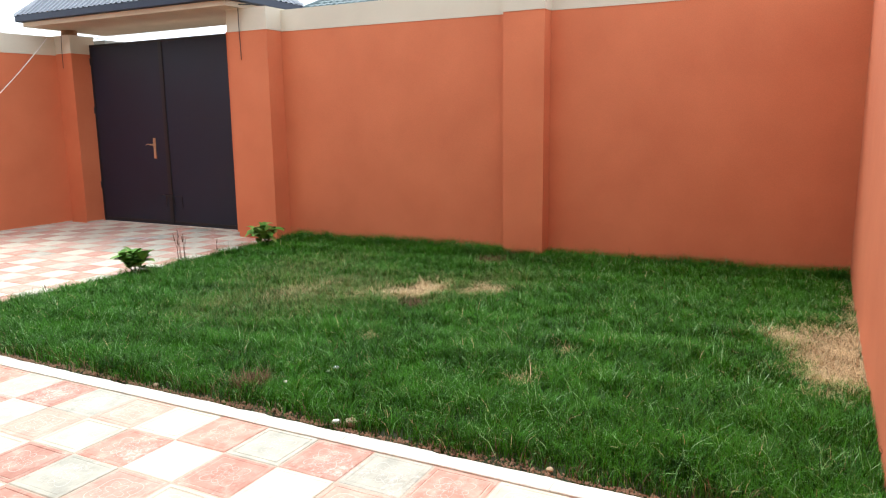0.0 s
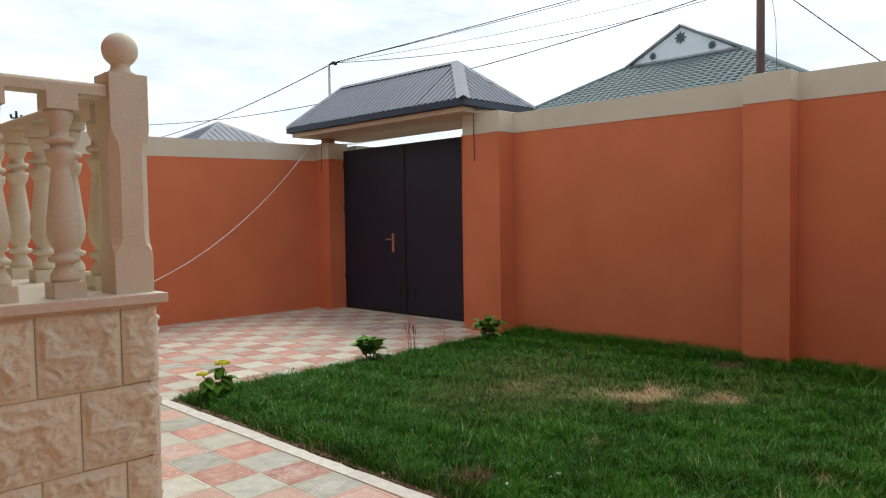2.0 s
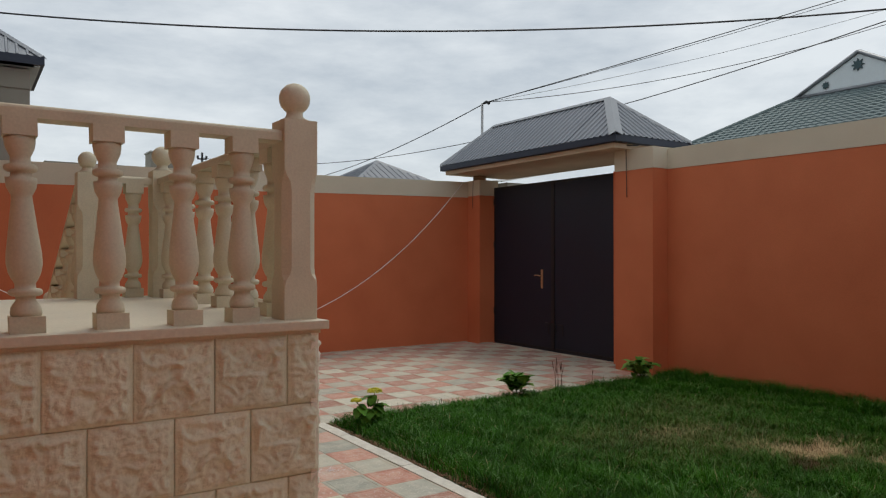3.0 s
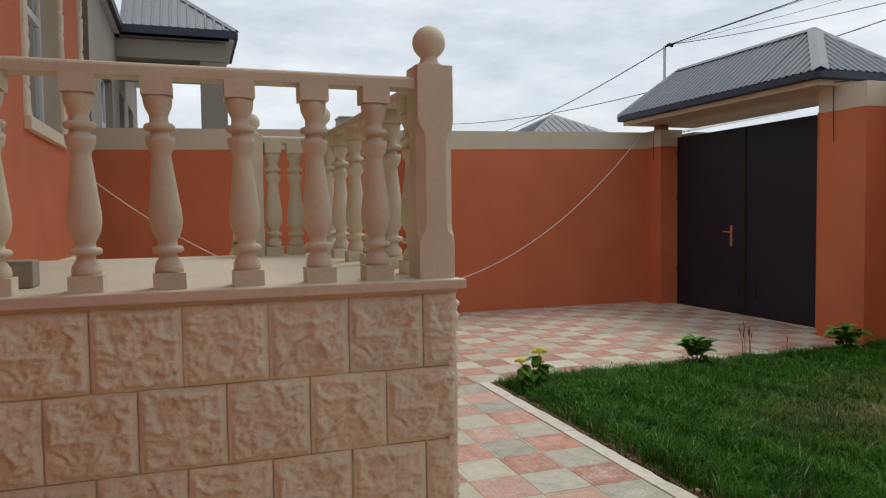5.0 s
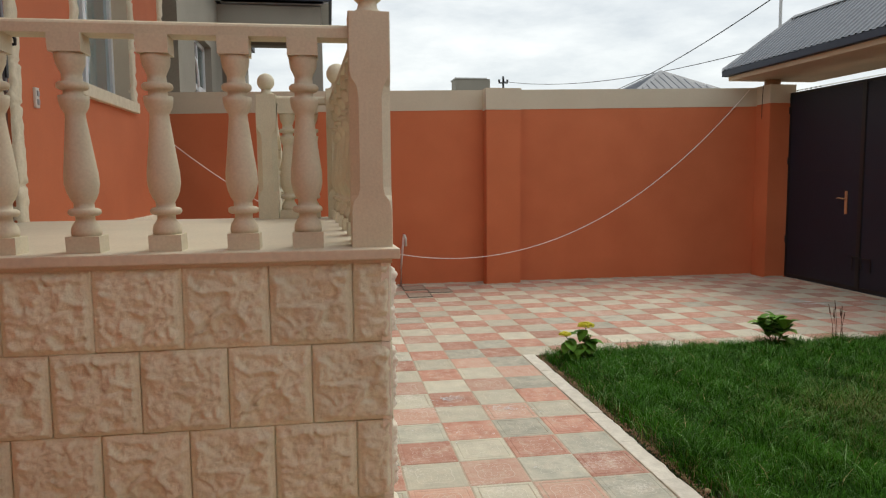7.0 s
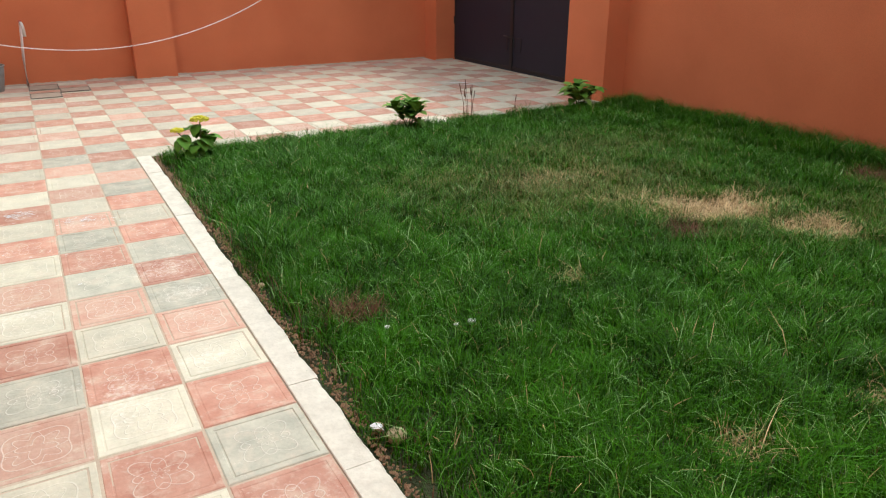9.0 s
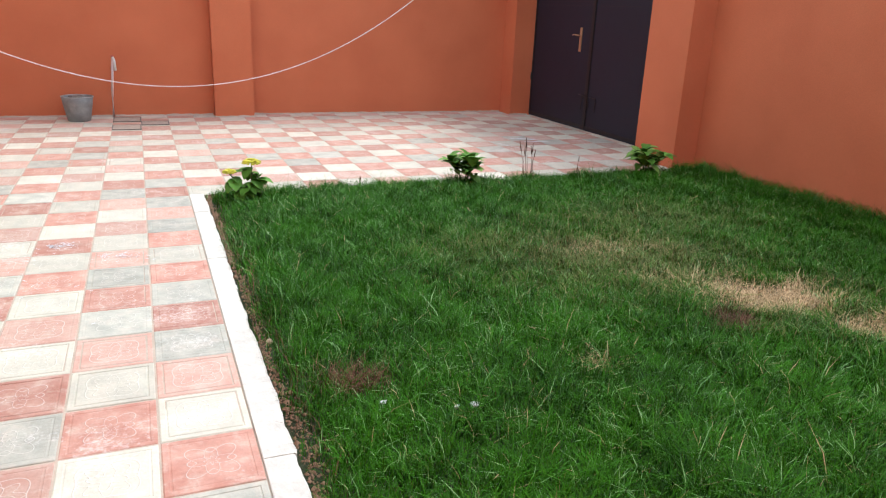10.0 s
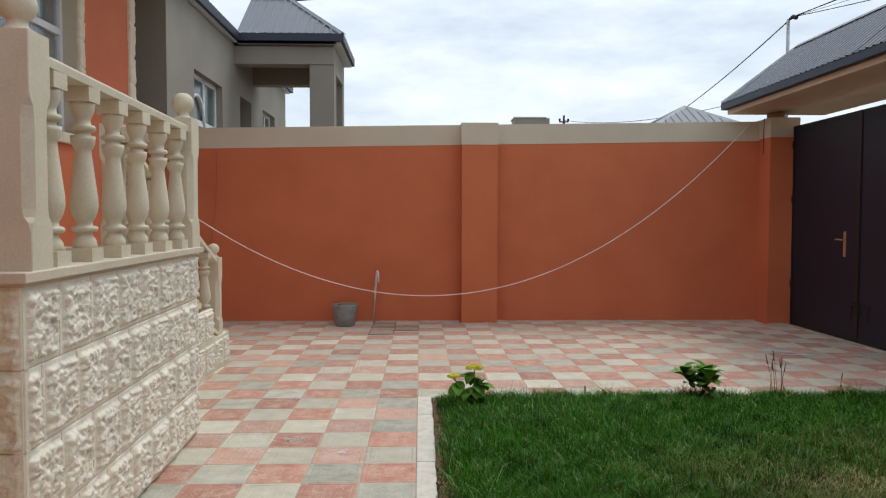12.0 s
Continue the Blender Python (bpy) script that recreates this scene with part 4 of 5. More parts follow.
part("knob", bm, M["redtap"], tap, "red tap knob")
bucket = thing("bucket", "battered grey metal bucket with a dirty rag standing by the wall", "bucket", (-0.955, 3.80, 0.0))
bm = bmesh.new()
lathe(bm, [(0.0, 0.116), (0.006, 0.122), (0.10, 0.139), (0.20, 0.157), (0.272, 0.168), (0.272, 0.162), (0.10, 0.132), (0.02, 0.112)], 0, 0, 28)
part("body", bm, M["bucket"], bucket, "grey metal pail")
bm = bmesh.new()
tube(bm, [(0.168 * math.cos(a), 0.168 * math.sin(a), 0.274) for a in [2 * math.pi * k / 28 for k in range(29)]], 0.0065, 6)
part("rim", bm, M["bucket_rim"], bucket, "pale rolled rim")
bm = bmesh.new()
tube(bm, [(0.15 * math.cos(a), 0.15 * math.sin(a) * 0.9 - 0.01, 0.275 + 0.01 * math.sin(a)) for a in [math.pi + math.pi * k / 16 for k in range(17)]], 0.004, 5)
part("handle", bm, M["wire"], bucket, "dark wire handle")
bm = bmesh.new()
rnd = random.Random(9)
for k in range(9):
    a = rnd.uniform(0, 6.28)
    tube(bm, [(0.10 * math.cos(a), 0.10 * math.sin(a), 0.245), (0.05 * math.cos(a + 1), 0.05 * math.sin(a + 1), 0.27), (0.09 * math.cos(a + 2), 0.09 * math.sin(a + 2), 0.262)], 0.022, 6)
part("rag", bm, M["drain"], None, "dark dirty rag in the bucket", category="rag").location = (-0.955, 3.80, 0)

# ---- own big kerb pieces and edging come last; small garden things ----
def leafblade(bm, base, yaw, pitch, length, width, curl=0.35, notch=True):
    """An oval toothed leaf, folded along its midrib."""
    rows = 7
    R = Euler((0, 0, yaw)).to_matrix()
    prev = None
    for i in range(rows + 1):
        t = i / rows
        w = width * 0.5 * (math.sin(math.pi * min(t * 0.93 + 0.05, 1)) ** 0.75) * (1 + (0.08 if i % 2 else -0.05) * notch)
        el = pitch - curl * t * 1.6
        s = length * t
        x = s * math.cos(pitch - curl * t)
        z = s * math.sin(pitch - curl * t)
        row = [bm.verts.new(Vector(base) + R @ Vector((x, o * w, z + abs(o) * w * 0.28))) for o in (-1, 0, 1)]
        if prev:
            for q in range(2):
                bm.faces.new((prev[q], prev[q + 1], row[q + 1], row[q])).smooth = True
        prev = row


def shrub(name, at, label, height, n, spread, seed, blooms=(), pale=0.2, pitch=(0.1, 1.1), size=(0.10, 0.135), fat=0.66):
    """Three stems with broad leaves set round them in turn, and round flower heads made of small clusters."""
    rnd = random.Random(seed)
    s = thing(name, label, "shrub", at, group="hydrangea shrubs")
    bm = bmesh.new()
    tips = []
    for k in range(3):
        a = k * 2.1 + seed
        top = Vector((spread * 0.38 * math.cos(a), spread * 0.38 * math.sin(a), height * rnd.uniform(0.72, 0.95)))
        if k < len(blooms):
            top = Vector(blooms[k][:3])
        tips.append(top)
        tube(bm, [(0, 0, -0.02), tuple(top * 0.5 + Vector((0.01, 0.0, 0.02))), tuple(top)], [0.006, 0.005, 0.004], 6)
    part("stems", bm, M["stem"], s, "green-brown stems")
    for k in range(n):
        tip = tips[k % 3]
        t = 0.34 + 0.64 * (k + rnd.random()) / n
        base = tip * t
        L = rnd.uniform(*size) * (1.08 - 0.18 * t)
        bm = bmesh.new()
        leafblade(bm, base, k * 2.4 + seed + rnd.uniform(-0.3, 0.3), rnd.uniform(*pitch), L, L * fat * rnd.uniform(0.9, 1.1), rnd.uniform(0.3, 0.7))
        part("leaf", bm, M["leaf_pale"] if rnd.random() < pale else M["leaf"], s)
    for x, y, z, r in blooms:
        bm = bmesh.new()
        lobes = [(0, 0, 0.42)] + [(0.62 * math.cos(q), 0.62 * math.sin(q), 0.22 + 0.08 * math.sin(3 * q)) for q in [k * 1.047 for k in range(6)]]
        for lx, ly, lz in lobes:
            for k in range(26):
                a, c = rnd.uniform(0, 6.28), rnd.uniform(-0.1, 1)
                q = math.sqrt(1 - c * c) * 0.42 * r
                v = Vector((x + lx * r + q * math.cos(a), y + ly * r + q * math.sin(a), z + lz * r + c * r * 0.34))
                e = rnd.uniform(0.0045, 0.0065)
                box(bm, v.x - e, v.x + e, v.y - e, v.y + e, v.z - 0.004, v.z + 0.004)
        part("flower_head", bm, M["bloom"], s, "yellow-green flower head")
    return s


shrub("hydrangea", (0.39, -0.31, 0.0), "young hydrangea with two yellow-green flower heads at the lawn corner", 0.30, 30, 0.20, 2, blooms=((0.025, -0.03, 0.285, 0.060), (-0.125, 0.02, 0.215, 0.043)), pale=0.08, pitch=(-0.45, 0.5), size=(0.10, 0.13), fat=0.80)
shrub("hydrangea", (2.17, -0.10, 0.0), "small dense green hydrangea at the lawn edge", 0.25, 54, 0.34, 5, pale=0.3, pitch=(0.25, 1.25), size=(0.125, 0.16), fat=0.64)
shrub("hydrangea", (4.02, -0.10, 0.0), "small pale green hydrangea beside the gate column", 0.27, 54, 0.38, 8, pale=0.6, pitch=(0.2, 1.2), size=(0.125, 0.165), fat=0.64)

for nm, (x, y), hh, seed in (("dry_stalks", (2.80, -0.06), 0.36, 3), ("dry_stalks", (3.30, -0.04), 0.20, 6), ("dry_stalks", (1.32, -0.04), 0.18, 4)):
    rnd = random.Random(seed)
    bm = bmesh.new()
    for k in range(7 if hh > 0.3 else 2):
        a = rnd.uniform(-0.16, 0.16)
        h2 = hh * rnd.uniform(0.45, 1.0)
        bx = x + rnd.uniform(-0.07, 0.07)
        tube(bm, [(bx, y, -0.02), (bx + a * h2 * 0.5, y, h2 * 0.5), (bx + a * h2 * 1.3, y, h2)], [0.0022, 0.002, 0.0016], 5)
        tube(bm, [(bx + a * h2 * 1.0, y, h2 * 0.8), (bx + a * h2 * 1.35, y, h2 * 1.04)], [0.005, 0.003], 5)
    part(nm, bm, M["rustgrass"], None, "thin dry reddish grass stalks at the lawn edge", category="dry stalks")

for k, (x, y, s) in enumerate(((0.755, -3.45, 0.020), (0.69, -3.44, 0.013), (0.155, -3.88, 0.022), (0.45, -3.33, 0.013))):
    bm = bmesh.new()
    rnd = random.Random(k)
    bmesh.ops.create_icosphere(bm, subdivisions=1, radius=s)
    for v in bm.verts:
        v.co *= rnd.uniform(0.6, 1.25)
        v.co.z *= 0.7
    part("paper_scrap", bm, M["paper"], None, "small crumpled white scrap lying in the grass", category="litter", group="paper scraps").location = (x, y, 0.035 if x > 0.3 else 0.02)
for k, (x, y, s) in enumerate(((0.20, -3.93, 0.034), (0.17, -3.86, 0.018), (0.155, -2.66, 0.016), (0.16, -4.95, 0.016))):
    bm = bmesh.new()
    rnd = random.Random(k + 20)
    bmesh.ops.create_icosphere(bm, subdivisions=2, radius=s)
    for v in bm.verts:
        v.co += v.normal * 0.2 * s * noise.noise(v.co * 60 + Vector((k, 0, 0)))
        v.co.z *= 0.65
    part("pebble", bm, M["pebble"], None, "small tan stone lying on the soil beside the kerb", category="stone", group="pebbles").location = (x, y, 0.008)
blk = boxpart("stone_offcut", (-0.15, 0.15, -0.065, 0.065, 0, 0.10), M["cutstone"], None, "rough grey stone offcut lying on the porch floor", bevel=0.008, category="stone")
blk.location = (-2.97, -2.70, PT)

# ---- neighbour's house beyond the north wall ----
nh = thing("neighbour_house", "unfinished grey cement house with a hipped metal roof beyond the wall", "house", (0, 0, 0))
NX = -3.45
WIN = [(5.76, 7.35, 2.3, 3.68), (8.6, 9.5, 1.5, 3.74), (10.6, 11.9, 2.5, 3.78)]
walls = [(-12, NX - 0.3, 4.55, 4.85, -0.16, 4.62), (-12, NX - 0.3, 13.0, 13.3, -0.16, 4.62), (-12, -11.7, 4.85, 13.0, -0.16, 4.62)]
ycur = 4.55
for a, b, c, d in WIN:
    walls += [(NX - 0.3, NX, ycur, a, -0.16, 4.62), (NX - 0.3, NX, a, b, -0.16, c), (NX - 0.3, NX, a, b, d, 4.62)]
    ycur = b
walls.append((NX - 0.3, NX, ycur, 13.3, -0.16, 4.62))
for dims in walls:
    boxpart("wall", dims, M["greyrender"], nh)
for (a, b, c, d) in (WIN[0], WIN[2]):
    w = boxpart("window_frame", (NX - 0.16, NX - 0.11, a, a + 0.07, c, d), M["white_pvc"], nh, "white arched plastic window")
    bm = bmesh.new()
    ymid = a + (b - a) * 0.55
    for (p, q, r, s) in ((b - 0.07, b, c, d), (ymid - 0.03, ymid + 0.03, c, d), (a + 0.07, b - 0.07, c, c + 0.07), (a + 0.07, b - 0.07, d - 0.07, d), (a + 0.07, b - 0.07, c + (d - c) * 0.42, c + (d - c) * 0.42 + 0.09)):
        box(bm, -0.16, -0.11, p, q, r, s)
    cy, rad = (a + ymid) / 2, (ymid - a) / 2 - 0.06
    zc = c + (d - c) * 0.46
    pts = [(-0.10, cy + rad * math.cos(t), zc + rad * 1.1 * math.sin(t)) for t in [math.pi * k / 12 for k in range(13)]]
    tube(bm, pts, 0.03, 5)
    o = part("window_bar", bm, M["white_pvc"], w)
    o.location = (NX, 0, 0)
    g = boxpart("pane", (NX - 0.14, NX - 0.135, a + 0.06, b - 0.06, c + 0.06, d - 0.06), M["teal_glass"], w)
# Solid dark block behind the opening, painted as the unlit inside.
bm = bmesh.new()
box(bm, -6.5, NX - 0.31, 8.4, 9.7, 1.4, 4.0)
part("dark_doorway", bm, M["room"], nh, "dark block painting the shade inside the unglazed doorway")
# portico
for dims in ((-2.06, -1.60, 8.22, 8.54, -0.16, 4.27), (-1.90, -1.60, 9.67, 9.97, -0.16, 4.15)):
    boxpart("portico_column", dims, M["greyrender"], nh, "square cement column")
for dims in ((NX, -1.60, 8.20, 8.52, 4.27, 4.60), (-1.92, -1.60, 8.53, 9.97, 4.15, 4.60), (NX, -1.93, 9.67, 9.97, 4.15, 4.60)):
    boxpart("portico_beam", dims, M["greyrender"], nh, "cement portico beam")
boxpart("portico_ceiling", (NX, -1.93, 8.53, 9.66, 4.50, 4.60), M["greyrender"], nh)
bm = bmesh.new()
box(bm, NX + 0.08, -1.55, 8.07, 8.14, 4.63, 4.70)
box(bm, NX - 8, NX + 0.07, 4.30, 8.07, 4.63, 4.68)
box(bm, NX + 0.07, -1.46, 8.07, 10.22, 4.63, 4.68)
box(bm, NX - 8, NX + 0.07, 10.22, 13.6, 4.63, 4.68)
part("soffit", bm, M["gablewhite"], nh, "pale eaves boards")
bm = bmesh.new()
ef = NX + 0.08
for (a, b, c, d) in ((ef, ef + 0.06, 4.24, 8.01), (ef, -1.40, 8.01, 8.07), (-1.46, -1.40, 8.07, 10.22), (ef, -1.40, 10.22, 10.28), (ef, ef + 0.06, 10.28, 13.66), (NX - 8, ef, 4.24, 4.30), (NX - 8, ef, 13.6, 13.66)):
    box(bm, a, b, c, d, 4.66, 4.80)
part("fascia", bm, M["navy"], nh, "dark blue fascia boards")
slope(nh, M["sheet"], (ef, 8.04, 4.80), (-1.41, 8.04, 4.80), (-5.0, 9.32, 5.82), (-2.62, 9.32, 5.82), 0.018, 0.15, 0.028)
slope(nh, M["sheet"], (-1.41, 8.04, 4.80), (-1.41, 10.27, 4.80), (-2.62, 9.32, 5.82), (-2.62, 9.32, 5.82), 0.018, 0.15, 0.028)
slope(nh, M["sheet"], (-1.41, 10.27, 4.80), (ef, 10.27, 4.80), (-2.62, 9.32, 5.82), (-5.0, 9.32, 5.82), 0.018, 0.15, 0.028)
slope(nh, M["sheet"], (ef + 0.05, 4.25, 4.80), (ef + 0.05, 13.65, 4.80), (-7.4, 8.3, 6.9), (-7.4, 9.6, 6.9), 0.018, 0.15, 0.028)
slope(nh, M["sheet"], (-11.6, 4.25, 4.80), (ef + 0.05, 4.25, 4.80), (-7.4, 8.3, 6.9), (-7.4, 8.3, 6.9), 0.018, 0.15, 0.028)
slope(nh, M["sheet"], (ef + 0.05, 13.65, 4.80), (-11.6, 13.65, 4.80), (-7.4, 9.6, 6.9), (-7.4, 9.6, 6.9), 0.018, 0.15, 0.028)
slope(nh, M["sheet"], (-11.6, 13.65, 4.80), (-11.6, 4.25, 4.80), (-7.4, 9.6, 6.9), (-7.4, 8.3, 6.9), 0.018, 0.15, 0.028)
bm = bmesh.new()
for a, b in (((-1.41, 8.04, 4.8), (-2.62, 9.32, 5.82)), ((-2.62, 9.32, 5.82), (-5.0, 9.32, 5.82)), ((-1.41, 10.27, 4.8), (-2.62, 9.32, 5.82)), ((ef + 0.05, 4.25, 4.8), (-7.4, 8.3, 6.9))):
    cap_strip(bm, a, b, 0.08)
part("ridge_cap", bm, M["sheet"], nh)

# ---- small pyramid roof, roof box, street roofs ----
py = thing("neighbour_gate_roof", "small grey metal pyramid roof beyond the yard wall", "roof", (5.06, 8.24, 0))
c4 = [(-0.95, -0.95, 3.02), (0.95, -0.95, 3.02), (0.95, 0.95, 3.02), (-0.95, 0.95, 3.02)]
for k in range(4):
    slope(py, M["dark_sheet"], c4[k], c4[(k + 1) % 4], (0, 0, 3.53), (0, 0, 3.53), 0.012, 0.15, 0.02)
bm = bmesh.new()
for k in range(4):
    cap_strip(bm, c4[k], (0, 0, 3.53), 0.05)
part("hip_cap", bm, M["ridgecap"], py, "pale hip caps")
bm = bmesh.new()
box(bm, -0.75, 0.75, -0.75, 0.75, -0.16, 3.019)
part("pier", bm, M["greyrender"], py, "cement pier")
fh = thing("far_house", "plain low cement house with a rooftop box far beyond the wall", "house", (5.2, 29, 0))
boxpart("wall", (-5, 5, -1.5, 7, -0.16, 5.3), M["greyrender"], fh)
boxpart("rooftop_box", (-0.85, 0.75, -1.2, 0.0, 5.3, 6.02), M["greyrender"], fh, "weathered grey rooftop box")
boxpart("box_lid", (-0.9, 0.6, -1.25, 0.05, 6.02, 6.07), M["cement_white"], fh)
mast = thing("roof_mast", "short roof mast with insulators on the far house", "mast", (6.75, 28.5, 5.3))
boxpart("mast_pole", (-0.04, 0.04, -0.04, 0.04, 0, 0.95), M["wire"], mast)
boxpart("crossarm", (-0.22, 0.22, -0.03, 0.03, 0.62, 0.68), M["wire"], mast)
for s in (-0.2, 0.0, 0.2):
    boxpart("insulator", (s - 0.04, s + 0.04, -0.04, 0.04, 0.68, 0.80), M["wire"], mast)

# white sheet roof seen over the gate
sr = thing("street_shed_roof", "pale corrugated sheet roof across the street", "roof", (0, 0, 0))
bm = bmesh.new()
hip_plane(bm, (9.2, 9.0, 3.38), (9.2, 14.2, 3.38), (12.5, 9.0, 3.98), (12.5, 14.2, 3.98), 0.03, 0.16, 0.05)
part("roof_sheet", bm, M["cement_white"], sr)
bm = bmesh.new()
box(bm, 9.4, 12.4, 9.1, 14.1, -0.16, 3.38)
part("shed_wall", bm, M["greyrender"], sr, "grey shed wall")

# corrugated sheet behind the neighbour's wall
bm = bmesh.new()
hip_plane(bm, (-3.9, 15.0, 3.0), (-2.85, 15.0, 3.0), (-3.9, 17, 3.95), (-3.1, 17, 3.95), 0.05, 0.14, 0.04)
sh = part("far_sheet_roof", bm, M["cement_white"], None, "pale corrugated roof far beyond the wall", category="roof")

# ---- green tiled house to the east ----
gh = thing("green_roof_house", "house with a grey-green tiled roof and white gable with stars", "house", (0, 0, 0))
AP, GL, GR = (20, 5.42, 7.60), (20, 7.42, 6.52), (20, 3.38, 6.52)
EL, ER = (15.6, 11.3, 4.05), (15.6, -1.0, 4.05)
bm = bmesh.new()
rows_n = 22
for i in range(rows_n):
    t0, t1 = i / rows_n, (i + 1) / rows_n
    L0, L1 = Vector(EL).lerp(Vector(GL), t0), Vector(EL).lerp(Vector(GL), t1)
    R0, R1 = Vector(ER).lerp(Vector(GR), t0), Vector(ER).lerp(Vector(GR), t1)
    cols = max(int((L0 - R0).length / 0.065), 4)
    prev = None
    for k in range(cols + 1):
        f = k / cols
        wv = 0.016 * math.sin(2 * math.pi * (R0.y + (L0.y - R0.y) * f) / 0.26)
        a = R0.lerp(L0, f) + Vector((-0.015, 0, 0.03 + wv))
        b = R1.lerp(L1, f) + Vector((0, 0, wv * 0.9))
        lo = R0.lerp(L0, f) + Vector((-0.02, 0, wv * 0.9 - 0.01))
        row = [bm.verts.new(p) for p in (lo, a, b)]
        if prev:
            bm.faces.new((prev[0], row[0], row[1], prev[1]))
            bm.faces.new((prev[1], row[1], row[2], prev[2]))
        prev = row
poly(bm, [GL, (28, 7.42, 6.52), (28, 5.42, 7.60), AP])
poly(bm, [AP, (28, 5.42, 7.60), (28, 3.38, 6.52), GR])
poly(bm, [EL, (28, 11.3, 4.05), (28, 7.42, 6.52), GL])
poly(bm, [GR, (28, 3.38, 6.52), (28, -1.0, 4.05), ER])
part("tiled_roof", bm, M["greentile"], gh, "wavy grey-green metal tiles")
bm = bmesh.new()
poly(bm, [(19.99, 5.42, 7.55), (19.99, 7.36, 6.53), (19.99, 3.42, 6.53)])
poly(bm, [(20.1, 5.42, 7.55), (20.1, 3.42, 6.53), (20.1, 7.36, 6.53)])
gb = part("gable_board", bm, M["gablewhite"], gh, "white triangular gable board")
bm = bmesh.new()
for a, b in ((AP, GL), (AP, GR), (GL, GR)):
    a2, b2 = Vector(a) + Vector((-0.05, 0, 0.02)), Vector(b) + Vector((-0.05, 0, 0.02))
    tube(bm, [a2, b2], 0.06, 4)
part("barge_board", bm, M["ridgecap"], gh, "pale barge boards")
bm = bmesh.new()
for a, b in ((EL, GL), (ER, GR), ((28, 5.42, 7.6), AP)):
    tube(bm, [a, b], 0.09, 6)
part("hip_cap", bm, M["greentile"], gh)
for (y, z, r) in ((5.42, 7.22, 0.20), (6.40, 6.78, 0.13), (4.36, 6.80, 0.14)):
    bm = bmesh.new()
    pts = []
    for k in range(16):
        rr = r if k % 2 == 0 else r * 0.55
        a = math.pi * k / 8 + math.pi / 2
        pts.append((y + rr * math.cos(a), z + rr * math.sin(a)))
    f = [bm.verts.new((19.95, p, q)) for p, q in pts]
    g = [bm.verts.new((19.985, p, q)) for p, q in pts]
    bm.faces.new(f)
    bm.faces.new(g[::-1])
    for k in range(16):
        bm.faces.new((f[k], f[(k + 1) % 16], g[(k + 1) % 16], g[k]))
    part("star", bm, M["starblue"], gh, "dark eight-pointed star")
bm = bmesh.new()
box(bm, 16.2, 28, -0.4, 10.7, -0.16, 4.1)
part("wall", bm, M["cement_white"], gh, "pale rendered house wall")

# ---- utility pole and wires ----
up = thing("utility_pole", "rust-brown metal utility pole with insulators beyond the wall", "utility pole", (11, -0.60, 0))
bm = bmesh.new()
lathe(bm, [(-0.16, 0.085), (6.25, 0.07)], 0, 0, 12)
part("pole_shaft", bm, M["rustpole"], up)
bm = bmesh.new()
box(bm, -0.04, 0.04, -0.25, 0.25, 5.64, 5.69)
part("crossarm", bm, M["rustpole"], up)
for s in (-0.2, -0.09, 0.09, 0.2):
    bm = bmesh.new()
    lathe(bm, [(5.69, 0.02), (5.74, 0.03), (5.78, 0.015)], 0, s, 8)
    part("insulator", bm, M["wire"], up)
bm = bmesh.new()
for k in range(3):
    tube(bm, [(0.05, 0.06, 5.66), (0.08, 0.10 + 0.03 * k, 5.56), (0.08, 0.14, 5.52 + 0.03 * k), (0.05, 0.08, 5.64)], 0.004, 5)
tube(bm, [(0.06, -0.1, 5.8), (0.12, -0.22, 4.9), (0.12, -0.26, 3.4)], 0.005, 5)
part("wire_loops", bm, M["wire"], up, "tangled wire loops")
PT_, UP_ = (5.09, 4.28, 4.14), (11, -0.45, 5.60)
for a, b, drop, r in (
    ((-2.62, 9.32, 5.76), (11, -0.55, 5.62), 0.43, 0.016),
    (PT_, (14.7, -3.3, 7.70), 0.08, 0.008), (PT_, (14.7, -3.4, 7.60), 0.09, 0.005), (PT_, (14.7, -3.2, 7.32), 0.30, 0.0035), (PT_, UP_, 0.26, 0.006),
    (PT_, (6.1, 13.4, 3.75), 0.12, 0.009),
    ((6.75, 28.5, 6.02), (11, -0.62, 5.70), 1.25, 0.011),
    ((11, -0.65, 5.68), (11, -4.4, 2.15), 0.02, 0.009),
):
    bm = bmesh.new()
    tube(bm, sag(a, b, drop, 30), r, 5)
    part("overhead_wire", bm, M["wire"], None, "thin black overhead cable", category="cable", group="overhead wires")

# ---- split-face stone blocks ----
BH, BW = 0.2855, 0.288


